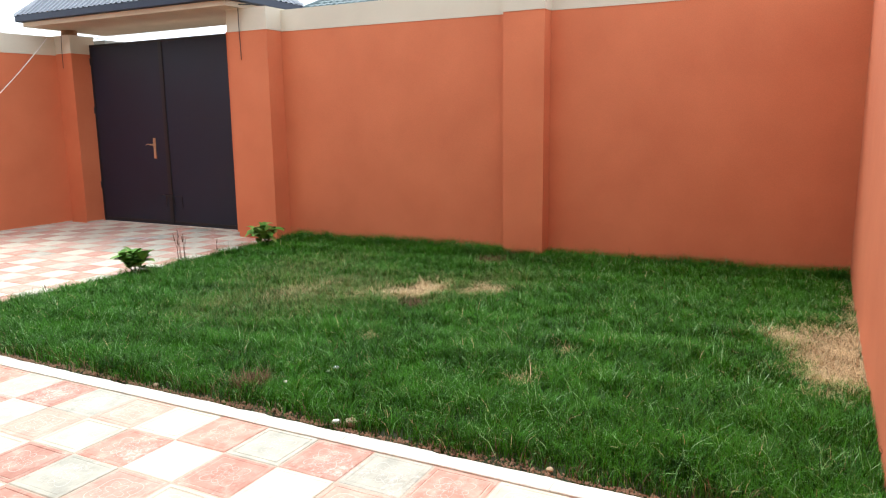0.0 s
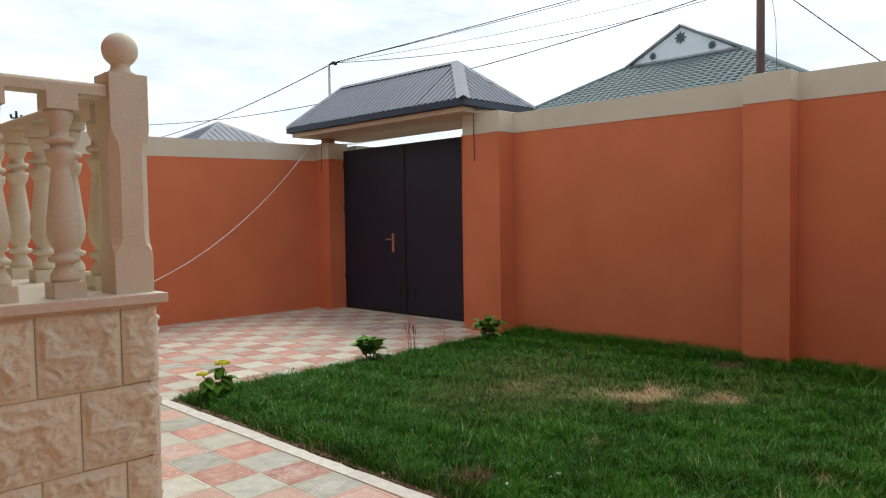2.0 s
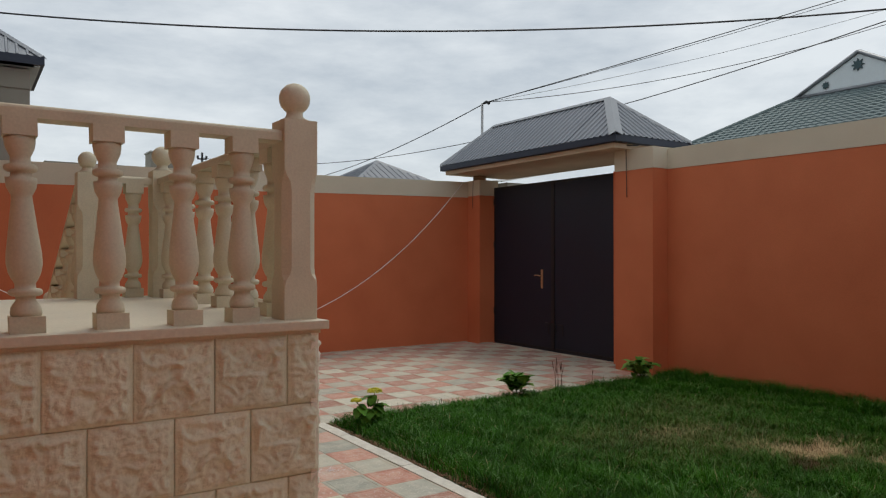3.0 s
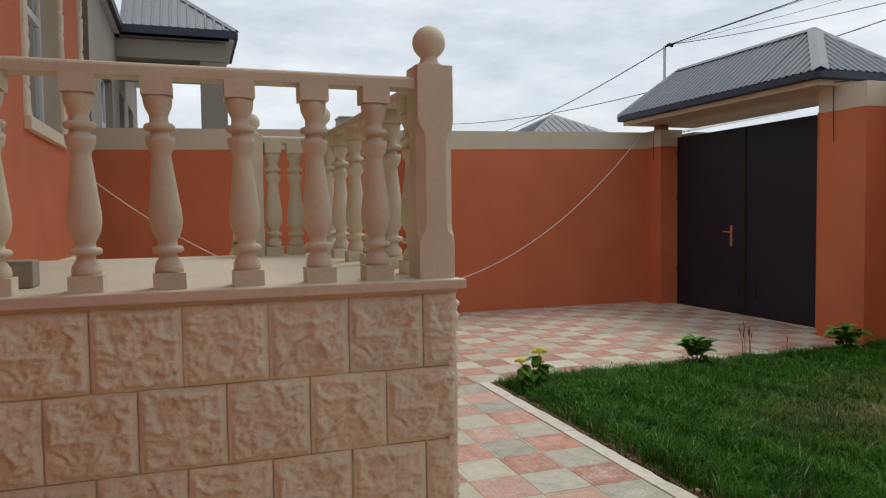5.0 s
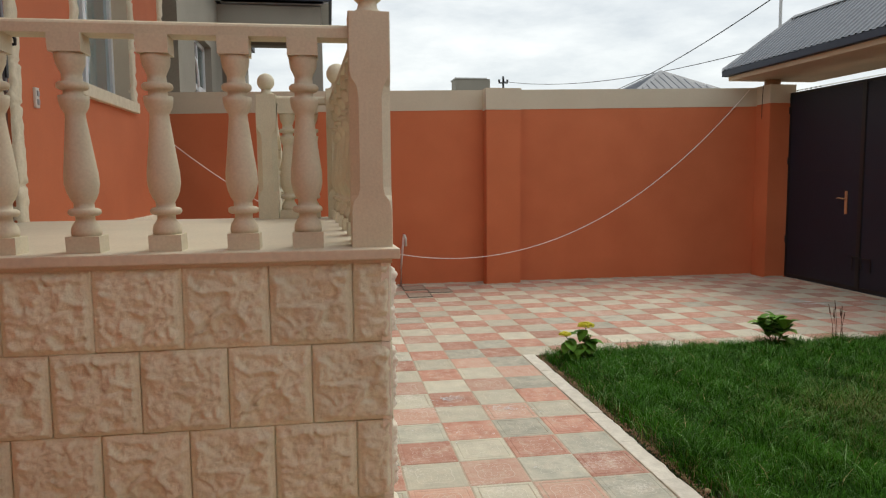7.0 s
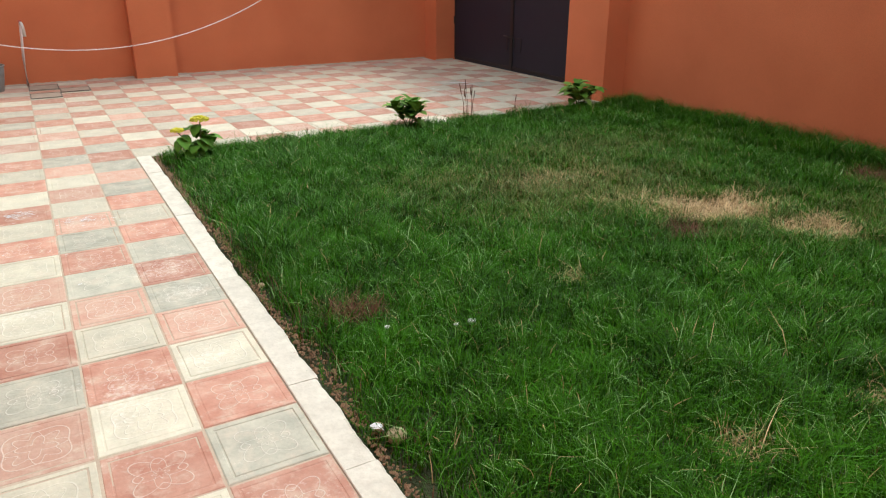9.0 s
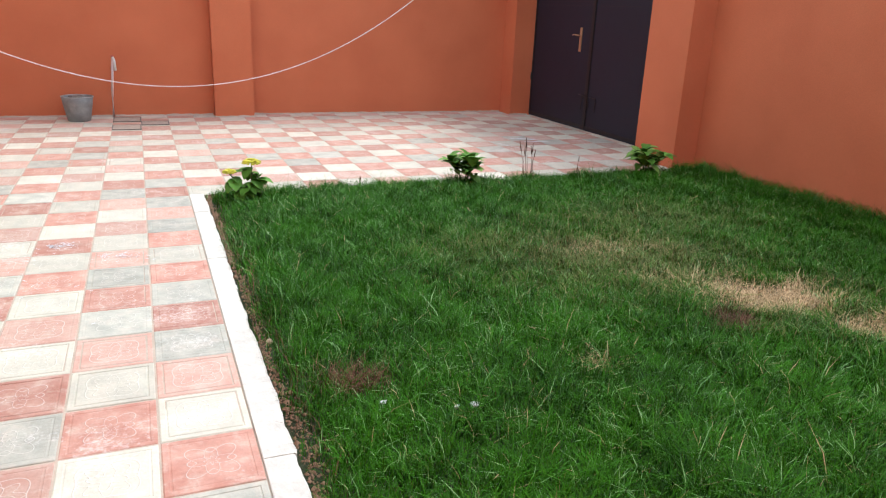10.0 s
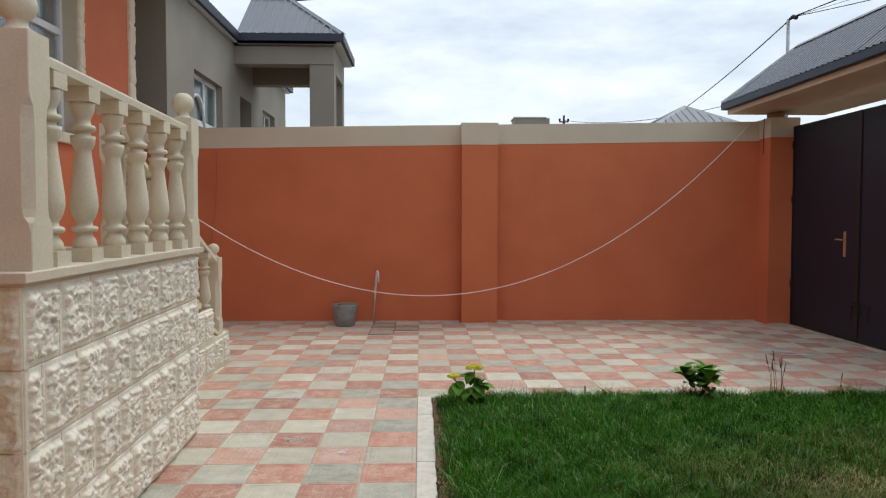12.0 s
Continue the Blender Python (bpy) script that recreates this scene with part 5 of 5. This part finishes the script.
def block_mesh(w, h, seed, mat="block", rough=1.0, n=42):
    """A block face: flat margin and a rough, bulging middle, seen from -y; x is its length, z its height."""
    me = bpy.data.meshes.new("stone_block")
    bm = bmesh.new()
    nx, nz = max(int(n * w / BW), 5), n
    grid = []
    for i in range(nx + 1):
        col = []
        for j in range(nz + 1):
            u, v = i / nx, j / nz
            x, z = u * w, v * h
            m = min(x, w - x, z, h - z)
            e = min(max((m - (0.021 if mat == "block_pale" else 0.010) - 0.006 * noise.noise(Vector((x * 40, z * 40, seed)))) / 0.012, 0), 1)
            e = e * e * (3 - 2 * e)
            p = Vector((x * 14 + seed * 7.3, z * 18 + seed * 3.1, seed))
            q = Vector((x * 25 + z * 6 + seed * 5.1, z * 34 - x * 12, seed * 2.0))
            warp = Vector((noise.noise(p * 0.9), noise.noise(p * 0.9 + Vector((9, 2, 4))), 0)) * 1.1
            q = q * 0.85 + warp
            chip = max(0.0, noise.noise(q) - 0.06) + 0.6 * max(0.0, noise.noise(q * 2.1 + Vector((5, 1, 3))) - 0.05)
            if mat == "block_pale":
                q = q * 2.2
                chip = max(0.0, noise.noise(q) - 0.04) + 0.7 * max(0.0, noise.noise(q * 2.1 + Vector((5, 1, 3))) - 0.05)
            rgh = 0.40 * noise.noise(p * 1.3) + 0.32 * noise.noise(p * 3.1) + 0.24 * rough * noise.noise(p * 6.3) - 0.95 * rough * chip + 0.15
            if mat == "block":
                w2 = q * 0.42 + warp * 0.3
                facet = min(1.0, 1.6 * abs(noise.noise(w2))) + 0.55 * min(1.0, 1.8 * abs(noise.noise(w2 * 2.1 + Vector((3, 8, 1))))) + 0.28 * abs(noise.noise(w2 * 4.6))
                rgh = 0.62 * (0.62 - facet) + 0.26 * noise.noise(p * 1.1) + 0.20 * noise.noise(p * 5.0) + 0.10 * noise.noise(p * 9.0)
            d = 0.003 + e * (0.015 + (0.036 if mat == "block" else 0.030) * rgh)
            if m < 0.001:
                d = 0.0
            col.append(bm.verts.new((x, -d, z)))
        grid.append(col)
    for i in range(nx):
        for j in range(nz):
            bm.faces.new((grid[i][j], grid[i + 1][j], grid[i + 1][j + 1], grid[i][j + 1])).smooth = True
    ring = [grid[i][0] for i in range(nx + 1)] + [grid[nx][j] for j in range(1, nz + 1)] + [grid[i][nz] for i in range(nx - 1, -1, -1)] + [grid[0][j] for j in range(nz - 1, 0, -1)]
    back = [bm.verts.new((v.co.x, 0.03, v.co.z)) for v in ring]
    for k in range(len(ring)):
        j = (k + 1) % len(ring)
        bm.faces.new((ring[j], ring[k], back[k], back[j]))
    bm.to_mesh(me)
    bm.free()
    me.materials.append(M[mat])
    return me


BLOCKS = {}


def place_block(parent, origin, yaw, w, h, seed, mat="block"):
    key = (round(w, 3), round(h, 3), seed % 4, mat)
    if key not in BLOCKS:
        BLOCKS[key] = block_mesh(w, h, seed % 4 + 1, mat, 0.85 if mat == "block_pale" else 0.95)
    ob = new("stone_block", BLOCKS[key])
    ob.parent = parent
    ob.matrix_basis = pose(origin[0], origin[1], origin[2], 0, 0, yaw)
    return ob


face_s = thing("porch_stone_face", "cream split-face stone cladding in running bond on the porch front", "stone wall", (0, 0, 0), kind="structure")
face_e = thing("porch_stone_face", "pale split-face stone cladding on the porch side", "stone wall", (0, 0, 0), kind="structure")
k = 0
for c in range(4):
    z0 = 0.8655 - c * BH
    first = (0.137, 0.284, 0.132, 0.284)[c]
    x1 = PX - 0.004
    w = first
    while x1 - w > HX - 0.25:
        x0 = max(x1 - w, HX)
        if x1 - x0 > 0.03:
            gr = random.Random(k * 7 + c)
            ga, gb = gr.choice((0.0005, 0.002, 0.0028)), gr.choice((0.0006, 0.002))
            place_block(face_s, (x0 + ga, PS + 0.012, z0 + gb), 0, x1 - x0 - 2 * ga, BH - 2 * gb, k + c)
        x1 -= w
        w = BW
        k += 1
    y0 = PS + 0.004
    w = (0.284, 0.14, 0.284, 0.14)[c]
    while y0 < PN - 0.03:
        y2 = min(y0 + w, PN - 0.004)
        gap = 0.001
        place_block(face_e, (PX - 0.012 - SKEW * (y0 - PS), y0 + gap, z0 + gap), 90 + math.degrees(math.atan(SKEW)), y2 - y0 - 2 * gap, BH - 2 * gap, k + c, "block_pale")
        y0 += w
        w = BW
        k += 1
for c in range(2):
    y0 = PN + 0.1
    while y0 < 1.42:
        y2 = min(y0 + BW, 1.455)
        if c == 0 or y2 < 1.2:
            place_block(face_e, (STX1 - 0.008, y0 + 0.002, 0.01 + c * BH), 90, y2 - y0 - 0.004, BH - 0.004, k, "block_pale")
        y0 += BW
        k += 1

# ---- kerb stones ----
kerb = thing("kerb", "weathered pale concrete kerb stones round the lawn", "kerb", (0, 0, 0), kind="structure")
for i in range(13):
    ya = -0.5 * (i + 1)
    if ya < SW:
        break
    rnd = random.Random(i)
    bm = bmesh.new()
    top, wide = 0.006 + rnd.uniform(-0.0015, 0.0015), 0.106 + rnd.uniform(-0.004, 0.004)
    prev = None
    for q in range(26):
        y = ya + 0.0008 + 0.4984 * q / 25
        wob = 0.008 * noise.noise(Vector((y * 5, 0, 0))) + 0.005 * noise.noise(Vector((y * 14, i, 0))) + 0.003 * noise.noise(Vector((y * 40, i, 3)))
        xo = wide + wob
        row = [bm.verts.new(c) for c in ((0.0008, y, -0.12), (0.0008, y, top - 0.003), (0.0035 + wob * 0.3, y, top), (xo - 0.007 - abs(wob) * 0.5, y, top), (xo, y, top - 0.006 + wob * 0.3), (xo, y, -0.12))]
        if prev:
            for w_ in range(5):
                bm.faces.new((prev[w_], prev[w_ + 1], row[w_ + 1], row[w_]))
        else:
            bm.faces.new(row)
        prev = row
    bm.faces.new(prev[::-1])
    part("kerb_stone", bm, M["kerb"], kerb)
boxpart("kerb_stone", (0.001, 0.106, -6.165, -6.003, -0.12, 0.006), M["kerb"], kerb, bevel=0.006)
# ---- paving tiles ----
T = 0.30


def tile_mesh(name, mat, w=T, d=T, frame_depth=0.0025):
    me = bpy.data.meshes.new(name)
    bm = bmesh.new()
    hw, hd = w / 2 - 0.0034, d / 2 - 0.0034
    rings = [(0, -0.03), (0, -0.0025), (0.004, 0.0), (0.020, 0.0), (0.0225, -frame_depth), (0.026, -frame_depth), (0.029, -0.0003)]
    loops = [[bm.verts.new((sx * (hw - o), sy * (hd - o), z)) for sx, sy in ((-1, -1), (1, -1), (1, 1), (-1, 1))] for o, z in rings]
    for a, b in zip(loops, loops[1:]):
        for q in range(4):
            bm.faces.new((a[q], a[(q + 1) % 4], b[(q + 1) % 4], b[q]))
    bm.faces.new(loops[-1])
    bm.to_mesh(me)
    bm.free()
    me.materials.append(mat)
    return me


TM = {}
GREYS = {(-1, -1), (-1, -3), (-1, -7), (-1, -9), (-1, -13), (-1, -15), (-2, -6), (-2, 0), (-1, 1), (-4, 0), (-3, -11), (-2, -8), (3, 3), (-4, -6)}


def tile_for(i, j, w, d):
    rnd = random.Random(i * 131 + j * 17 + 5)
    if (i + j) % 2:
        kind = "tile_pale_pink" if rnd.random() < 0.3 else "tile_pink"
    else:
        kind = "tile_grey" if rnd.random() < (0.32 if j < -3 else 0.2) else "tile_cream"
    if (i, j) in GREYS:
        kind = "tile_grey"
    elif kind == "tile_grey" and i > -5 and -16 < j < 3:
        kind = "tile_cream"
    fd = rnd.choice((0.0006, 0.001, 0.0025)) if j > -9 else rnd.choice((0.0015, 0.0028))
    key = (kind, round(w, 3), round(d, 3), fd)
    if key not in TM:
        TM[key] = tile_mesh("paving_tile", M[kind], w, d, fd)
    return TM[key], rnd


walkway = thing("pavement_walk", "checkered pink and cream patterned concrete tiles on the walkway", "paving", (0, 0, 0), kind="structure")
yard = thing("pavement_yard", "checkered pink and cream patterned concrete tiles in the yard", "paving", (0, 0, 0), kind="structure")
far_v, far_f, far_m = [], [], []
FARMAT = [M["tile_pink"], M["tile_cream"], M["tile_grey"], M["tile_pale_pink"]]
for i in range(-12, 17):
    for j in range(-21, 14):
        x0, x1, y0, y1 = i * T, (i + 1) * T, j * T, (j + 1) * T
        x0, x1, y0, y1 = max(x0, HX), min(x1, 4.87), max(y0, SW), min(y1, NW)
        if x1 - x0 < 0.03 or y1 - y0 < 0.03:
            continue
        if j < 0 and i >= 0:
            continue
        if x1 < PX - 0.13 and y0 > PS + 0.02 and y1 < PN:
            continue
        if x0 < PX - 0.12 < x1 and PS < y0 and y1 < PN + 0.1:
            x0 = PX - 0.12
        if x1 < STX1 - 0.02 and PN - 0.2 < y0 < 0.8:
            continue
        me, rnd = tile_for(i, j, x1 - x0, y1 - y0)
        zz = rnd.uniform(-0.0015, 0.0015)
        tilt = (rnd.uniform(-0.25, 0.25), rnd.uniform(-0.25, 0.25))
        c = ((x0 + x1) / 2, (y0 + y1) / 2)
        if y0 > 3.25 or (j >= 3 and i < -9):
            me_i = FARMAT.index(me.materials[0])
            R = pose(c[0], c[1], zz, *tilt)
            n0 = len(far_v)
            far_v += [tuple(R @ v.co) for v in me.vertices]
            far_f += [tuple(n0 + q for q in p.vertices) for p in me.polygons]
            far_m += [me_i] * len(me.polygons)
            continue
        ob = new("paving_tile", me)
        ob.parent = walkway if j < 0 else yard
        ob.matrix_basis = pose(c[0], c[1], zz, *tilt)
me = bpy.data.meshes.new("far_tiles")
me.from_pydata(far_v, [], far_f)
for m in FARMAT:
    me.materials.append(m)
me.polygons.foreach_set("material_index", far_m)
tagged(new("far_tiles", me), "checkered pink and cream concrete tiles along the far wall", kind="stuff").parent = yard

bm = bmesh.new()
for (x0, y0, x1, y1, w) in ((3.27, 1.86, 3.50, 1.22, 0.008), (3.62, 1.95, 3.95, 1.80, 0.03), (3.70, 1.72, 4.02, 1.66, 0.02)):
    d = Vector((x1 - x0, y1 - y0, 0)).normalized()
    n_ = Vector((-d.y, d.x, 0)) * w
    pts = []
    for k in range(9):
        t = k / 8
        c = Vector((x0, y0, 0.0032)).lerp(Vector((x1, y1, 0.0032)), t)
        q = n_ * (math.sin(math.pi * t) ** 0.4) * (0.7 + 0.4 * math.sin(k * 2.3))
        pts.append((c + q, c - q))
    poly(bm, [p[0] for p in pts] + [p[1] for p in pts[::-1]][1:-1])
part("cement_streaks", bm, M["paper"], None, "dried pale cement streaks on the yard paving", kind="stuff")

def splash(bm, cx, cy, rx, ry, n, seed, big=0.012):
    """Flat dried drips: small uneven plates a hair above the paving."""
    rnd = random.Random(seed)
    for _ in range(n):
        x, y = cx + rnd.gauss(0, rx), cy + rnd.gauss(0, ry)
        a, w = rnd.uniform(-0.5, 0.9), rnd.uniform(0.0015, 0.0035)
        r = rnd.uniform(0.3, 1.0) * big
        pts = []
        for k in range(7):
            q = 2 * math.pi * k / 7
            u, v = r * math.cos(q) * rnd.uniform(0.7, 1.2), w * math.sin(q) * rnd.uniform(0.7, 1.3)
            pts.append((x + u * math.cos(a) - v * math.sin(a), y + u * math.sin(a) + v * math.cos(a), 0.0036))
        poly(bm, pts)


bm = bmesh.new()
splash(bm, -0.78, -1.05, 0.055, 0.03, 60, 1, 0.02)
splash(bm, -0.45, -1.33, 0.06, 0.04, 60, 2, 0.014)
splash(bm, -0.15, -1.62, 0.08, 0.06, 8, 3, 0.006)
splash(bm, -1.0, -1.5, 0.30, 0.25, 26, 4, 0.012)
splash(bm, 0.6, 0.9, 0.9, 0.8, 40, 5, 0.012)
part("lime_splashes", bm, M["paper"], None, "dried white paint splashes and drips on the paving", kind="stuff")


def mortar_foot(bm, x0, x1, y, seed):
    """The ragged line of mortar where the paving meets a wall."""
    n = max(int((x1 - x0) / 0.03), 3)
    prev = None
    for k in range(n + 1):
        x = x0 + (x1 - x0) * k / n
        h = 0.012 + 0.016 * abs(noise.noise(Vector((x * 5, seed, 0)))) + 0.008 * noise.noise(Vector((x * 21, seed, 3)))
        row = [bm.verts.new(c) for c in ((x, y - 0.02 - h * 0.6, -0.004), (x, y - 0.008, 0.4 * h + 0.003), (x, y - 0.002, h + 0.004), (x, y + 0.01, h))]
        if prev:
            for f in range(3):
                bm.faces.new((prev[f], prev[f + 1], row[f + 1], row[f]))
        prev = row


bm = bmesh.new()
mortar_foot(bm, HX, 0.55, NW, 1)
mortar_foot(bm, 0.545, 1.045, 3.91, 2)
mortar_foot(bm, 1.04, 4.57, NW, 3)
mortar_foot(bm, 4.57, 4.86, 3.79, 4)
part("mortar_foot", bm, M["grout"], None, "ragged sandy mortar along the foot of the wall", kind="stuff")

# drain covers near the tap
dr = thing("drain_cover", "dark soiled drain covers let into the paving by the tap", "drain cover", (0, 0, 0.002))
for (a, b, c, d) in ((-0.60, -0.30, 3.62, 3.98), (-0.60, -0.30, 3.05, 3.38), (-0.30, 0.0, 3.36, 3.64)):
    boxpart("cover", (a + 0.012, b - 0.012, c + 0.012, d - 0.012, 0.0, 0.006), M["dirtytile"], dr, "soiled brown cover")
    bm = bmesh.new()
    for q in ((a, a + 0.012, c, d), (b - 0.012, b, c, d), (a + 0.012, b - 0.012, c, c + 0.012), (a + 0.012, b - 0.012, d - 0.012, d)):
        box(bm, *q, 0.0, 0.008)
    part("frame", bm, M["drain"], dr, "dark frame")

# loose soil along the kerb
rnd = random.Random(44)
cv, cf = [], []
for k in range(2600):
    y = -0.05 - 6.0 * rnd.random()
    x = 0.112 + abs(rnd.gauss(0, 0.028 + 0.012 * math.sin(y * 5.1)))
    r = rnd.uniform(0.002, 0.0075) * (2.0 if rnd.random() < 0.04 else 1)
    z = 0.004
    n0 = len(cv)
    cv += [(x + r * rnd.uniform(0.6, 1.3) * math.cos(a), y + r * rnd.uniform(0.6, 1.3) * math.sin(a), z + r * rnd.uniform(-0.3, 0.3)) for a in (0, 1.57, 3.14, 4.71)] + [(x, y, z + r * 0.9), (x, y, z - r)]
    cf += [(n0 + q, n0 + (q + 1) % 4, n0 + 4) for q in range(4)] + [(n0 + (q + 1) % 4, n0 + q, n0 + 5) for q in range(4)]
me = bpy.data.meshes.new("soil_crumbs")
me.from_pydata(cv, [], cf)
me.materials.append(M["crumb"])
tagged(new("soil_crumbs", me), "loose brown soil crumbs along the lawn side of the kerb", "soil", kind="stuff")

# ---- grass ----
rs = np.random.RandomState(7)
PATCH = [(2.78, -2.84, 0.33, 0.16, 1.1), (2.58, -2.93, 0.18, 0.12, 1.0), (2.95, -3.36, 0.20, 0.12, 1.05), (2.45, -2.55, 0.22, 0.08, 0.45), (1.37, -3.24, 0.06, 0.05, 0.95), (2.3, -2.0, 0.35, 0.2, 0.22), (2.25, -6.08, 0.55, 0.24, 1.5), (2.55, -5.80, 0.18, 0.20, 1.1), (3.1, -6.15, 0.8, 0.06, 0.8), (1.09, -4.52, 0.10, 0.05, 0.6), (1.64, -4.50, 0.07, 0.04, 0.6)]
OLIVE = [(2.3, -2.15, 0.9, 0.6, 0.7), (3.0, -1.5, 0.9, 0.5, 0.45), (1.7, -1.8, 0.6, 0.4, 0.45), (3.3, -3.4, 0.6, 0.4, 0.4), (2.85, -3.0, 0.6, 0.45, 0.5)]
RUST = [(0.41, -3.13, 0.12, 0.09, 1.0), (4.13, -2.97, 0.18, 0.12, 1.0), (2.28, -3.10, 0.12, 0.10, 0.95)]


def field(px, py, spots):
    f = np.zeros_like(px)
    for cx, cy, rx, ry, s in spots:
        f = np.maximum(f, s * np.exp(-(((px - cx) / rx) ** 2 + ((py - cy) / ry) ** 2) ** 1.3))
    return f


def smooth_noise(px, py, sc, seed):
    out = np.zeros_like(px)
    r2 = np.random.RandomState(seed)
    for _ in range(9):
        a, b, c = r2.normal(0, sc), r2.normal(0, sc), r2.uniform(0, 6.28)
        out += np.sin(px * a + py * b + c)
    return out / 4.0


def grass(name, count, label, tall=1.0, wide=1.0, mats=("grass", "grass_olive", "straw", "rustgrass")):
    px = rs.uniform(0.112, EW - 0.005, count)
    py = rs.uniform(SW + 0.005, -0.012, count)
    wob = smooth_noise(px * 1.0, py * 1.0, 9.0, 3) * 0.09
    straw, olive, rust = field(px + wob, py - wob, PATCH), field(px, py, OLIVE), field(px, py, RUST)
    edge = np.minimum(px - 0.112, 0.10 - py)
    keep = rs.uniform(0, 1, count) < np.clip(0.02 + edge / 0.20 + 0.25 * smooth_noise(px, py, 14, 5), 0.05, 1)
    keep &= rs.uniform(0, 1, count) > 0.45 * np.clip(straw, 0, 1)
    px, py, straw, olive, rust, edge = (a[keep] for a in (px, py, straw, olive, rust, edge))
    n = len(px)
    wallish = np.clip(1 - (EW - px) / 0.5, 0, 1)
    hgt = rs.uniform(0.025, 0.072, n) * (1 + 0.24 * smooth_noise(px, py, 5, 11) + 0.42 * smooth_noise(px, py, 32, 12)) * (1 + 0.75 * wallish) * (1 - 0.55 * np.clip(straw, 0, 1)) * (1 - 0.25 * np.clip(olive, 0, 1))
    hgt *= np.where(rs.uniform(0, 1, n) < 0.015, 1.7, 1.0)
    hgt *= 0.5 + 0.5 * np.clip(edge / 0.10, 0, 1)
    hgt = np.clip(hgt * tall, 0.012, 0.16)
    yaw = rs.uniform(0, 2 * np.pi, n)
    lean = rs.uniform(0.25, 1.9, n) * hgt * (1 + 1.5 * np.clip(straw, 0, 1))
    wid = rs.uniform(0.0010, 0.0021, n) * wide
    dx, dy = np.cos(yaw), np.sin(yaw)
    tw = yaw + rs.uniform(0.9, 2.2, n)
    sx, sy = np.cos(tw) * wid, np.sin(tw) * wid
    z0 = np.full(n, -0.02)
    v = np.empty((n, 5, 3))
    v[:, 0] = np.stack([px - sx, py - sy, z0], 1)
    v[:, 1] = np.stack([px + sx, py + sy, z0], 1)
    mx, my, mz = px + dx * lean * 0.35, py + dy * lean * 0.35, hgt * 0.62
    v[:, 2] = np.stack([mx + sx * 0.8, my + sy * 0.8, mz], 1)
    v[:, 3] = np.stack([mx - sx * 0.8, my - sy * 0.8, mz], 1)
    v[:, 4] = np.stack([np.clip(px + dx * lean, 0.06, EW - 0.004), np.maximum(py + dy * lean, SW + 0.004), hgt], 1)
    me = bpy.data.meshes.new(name)
    base = (np.arange(n) * 5)[:, None]
    quads = base + np.array([0, 1, 2, 3])
    tris = base + np.array([3, 2, 4])
    loops = np.concatenate([quads, tris], 1).ravel()
    me.vertices.add(n * 5)
    me.vertices.foreach_set("co", v.ravel())
    me.loops.add(len(loops))
    me.loops.foreach_set("vertex_index", loops)
    me.polygons.add(n * 2)
    starts = np.stack([np.arange(n) * 7, np.arange(n) * 7 + 4], 1).ravel()
    me.polygons.foreach_set("loop_start", starts)
    u = rs.uniform(0, 1, n)
    mi = np.zeros(n, dtype=int)
    mi = np.where(u < np.clip(olive, 0, 0.8), 1, mi)
    u2 = rs.uniform(0, 1, n)
    mi = np.where(u2 < np.clip(straw * 1.1, 0, 0.97) + 0.009, 2, mi)
    mi = np.where(rs.uniform(0, 1, n) < np.clip(rust, 0, 0.8) + 0.22 * np.clip(1 - edge / 0.16, 0, 1), 3, mi)
    me.polygons.foreach_set("material_index", np.repeat(mi, 2))
    for m in mats:
        me.materials.append(M[m])
    me.update(calc_edges=True)
    me.validate()
    return tagged(new(name, me), label, "grass", kind="stuff")


grass("lawn_grass", 600000, "dense green lawn grass with dry straw-coloured patches")
# Sparse pale blades, added as painted glints among the grass.
grass("lawn_long_blades", 30000, "scattered pale green grass blades with the lawn's glints in their colour", 1.05, 0.95, ("grass_glint", "grass_glint", "straw", "rustgrass"))
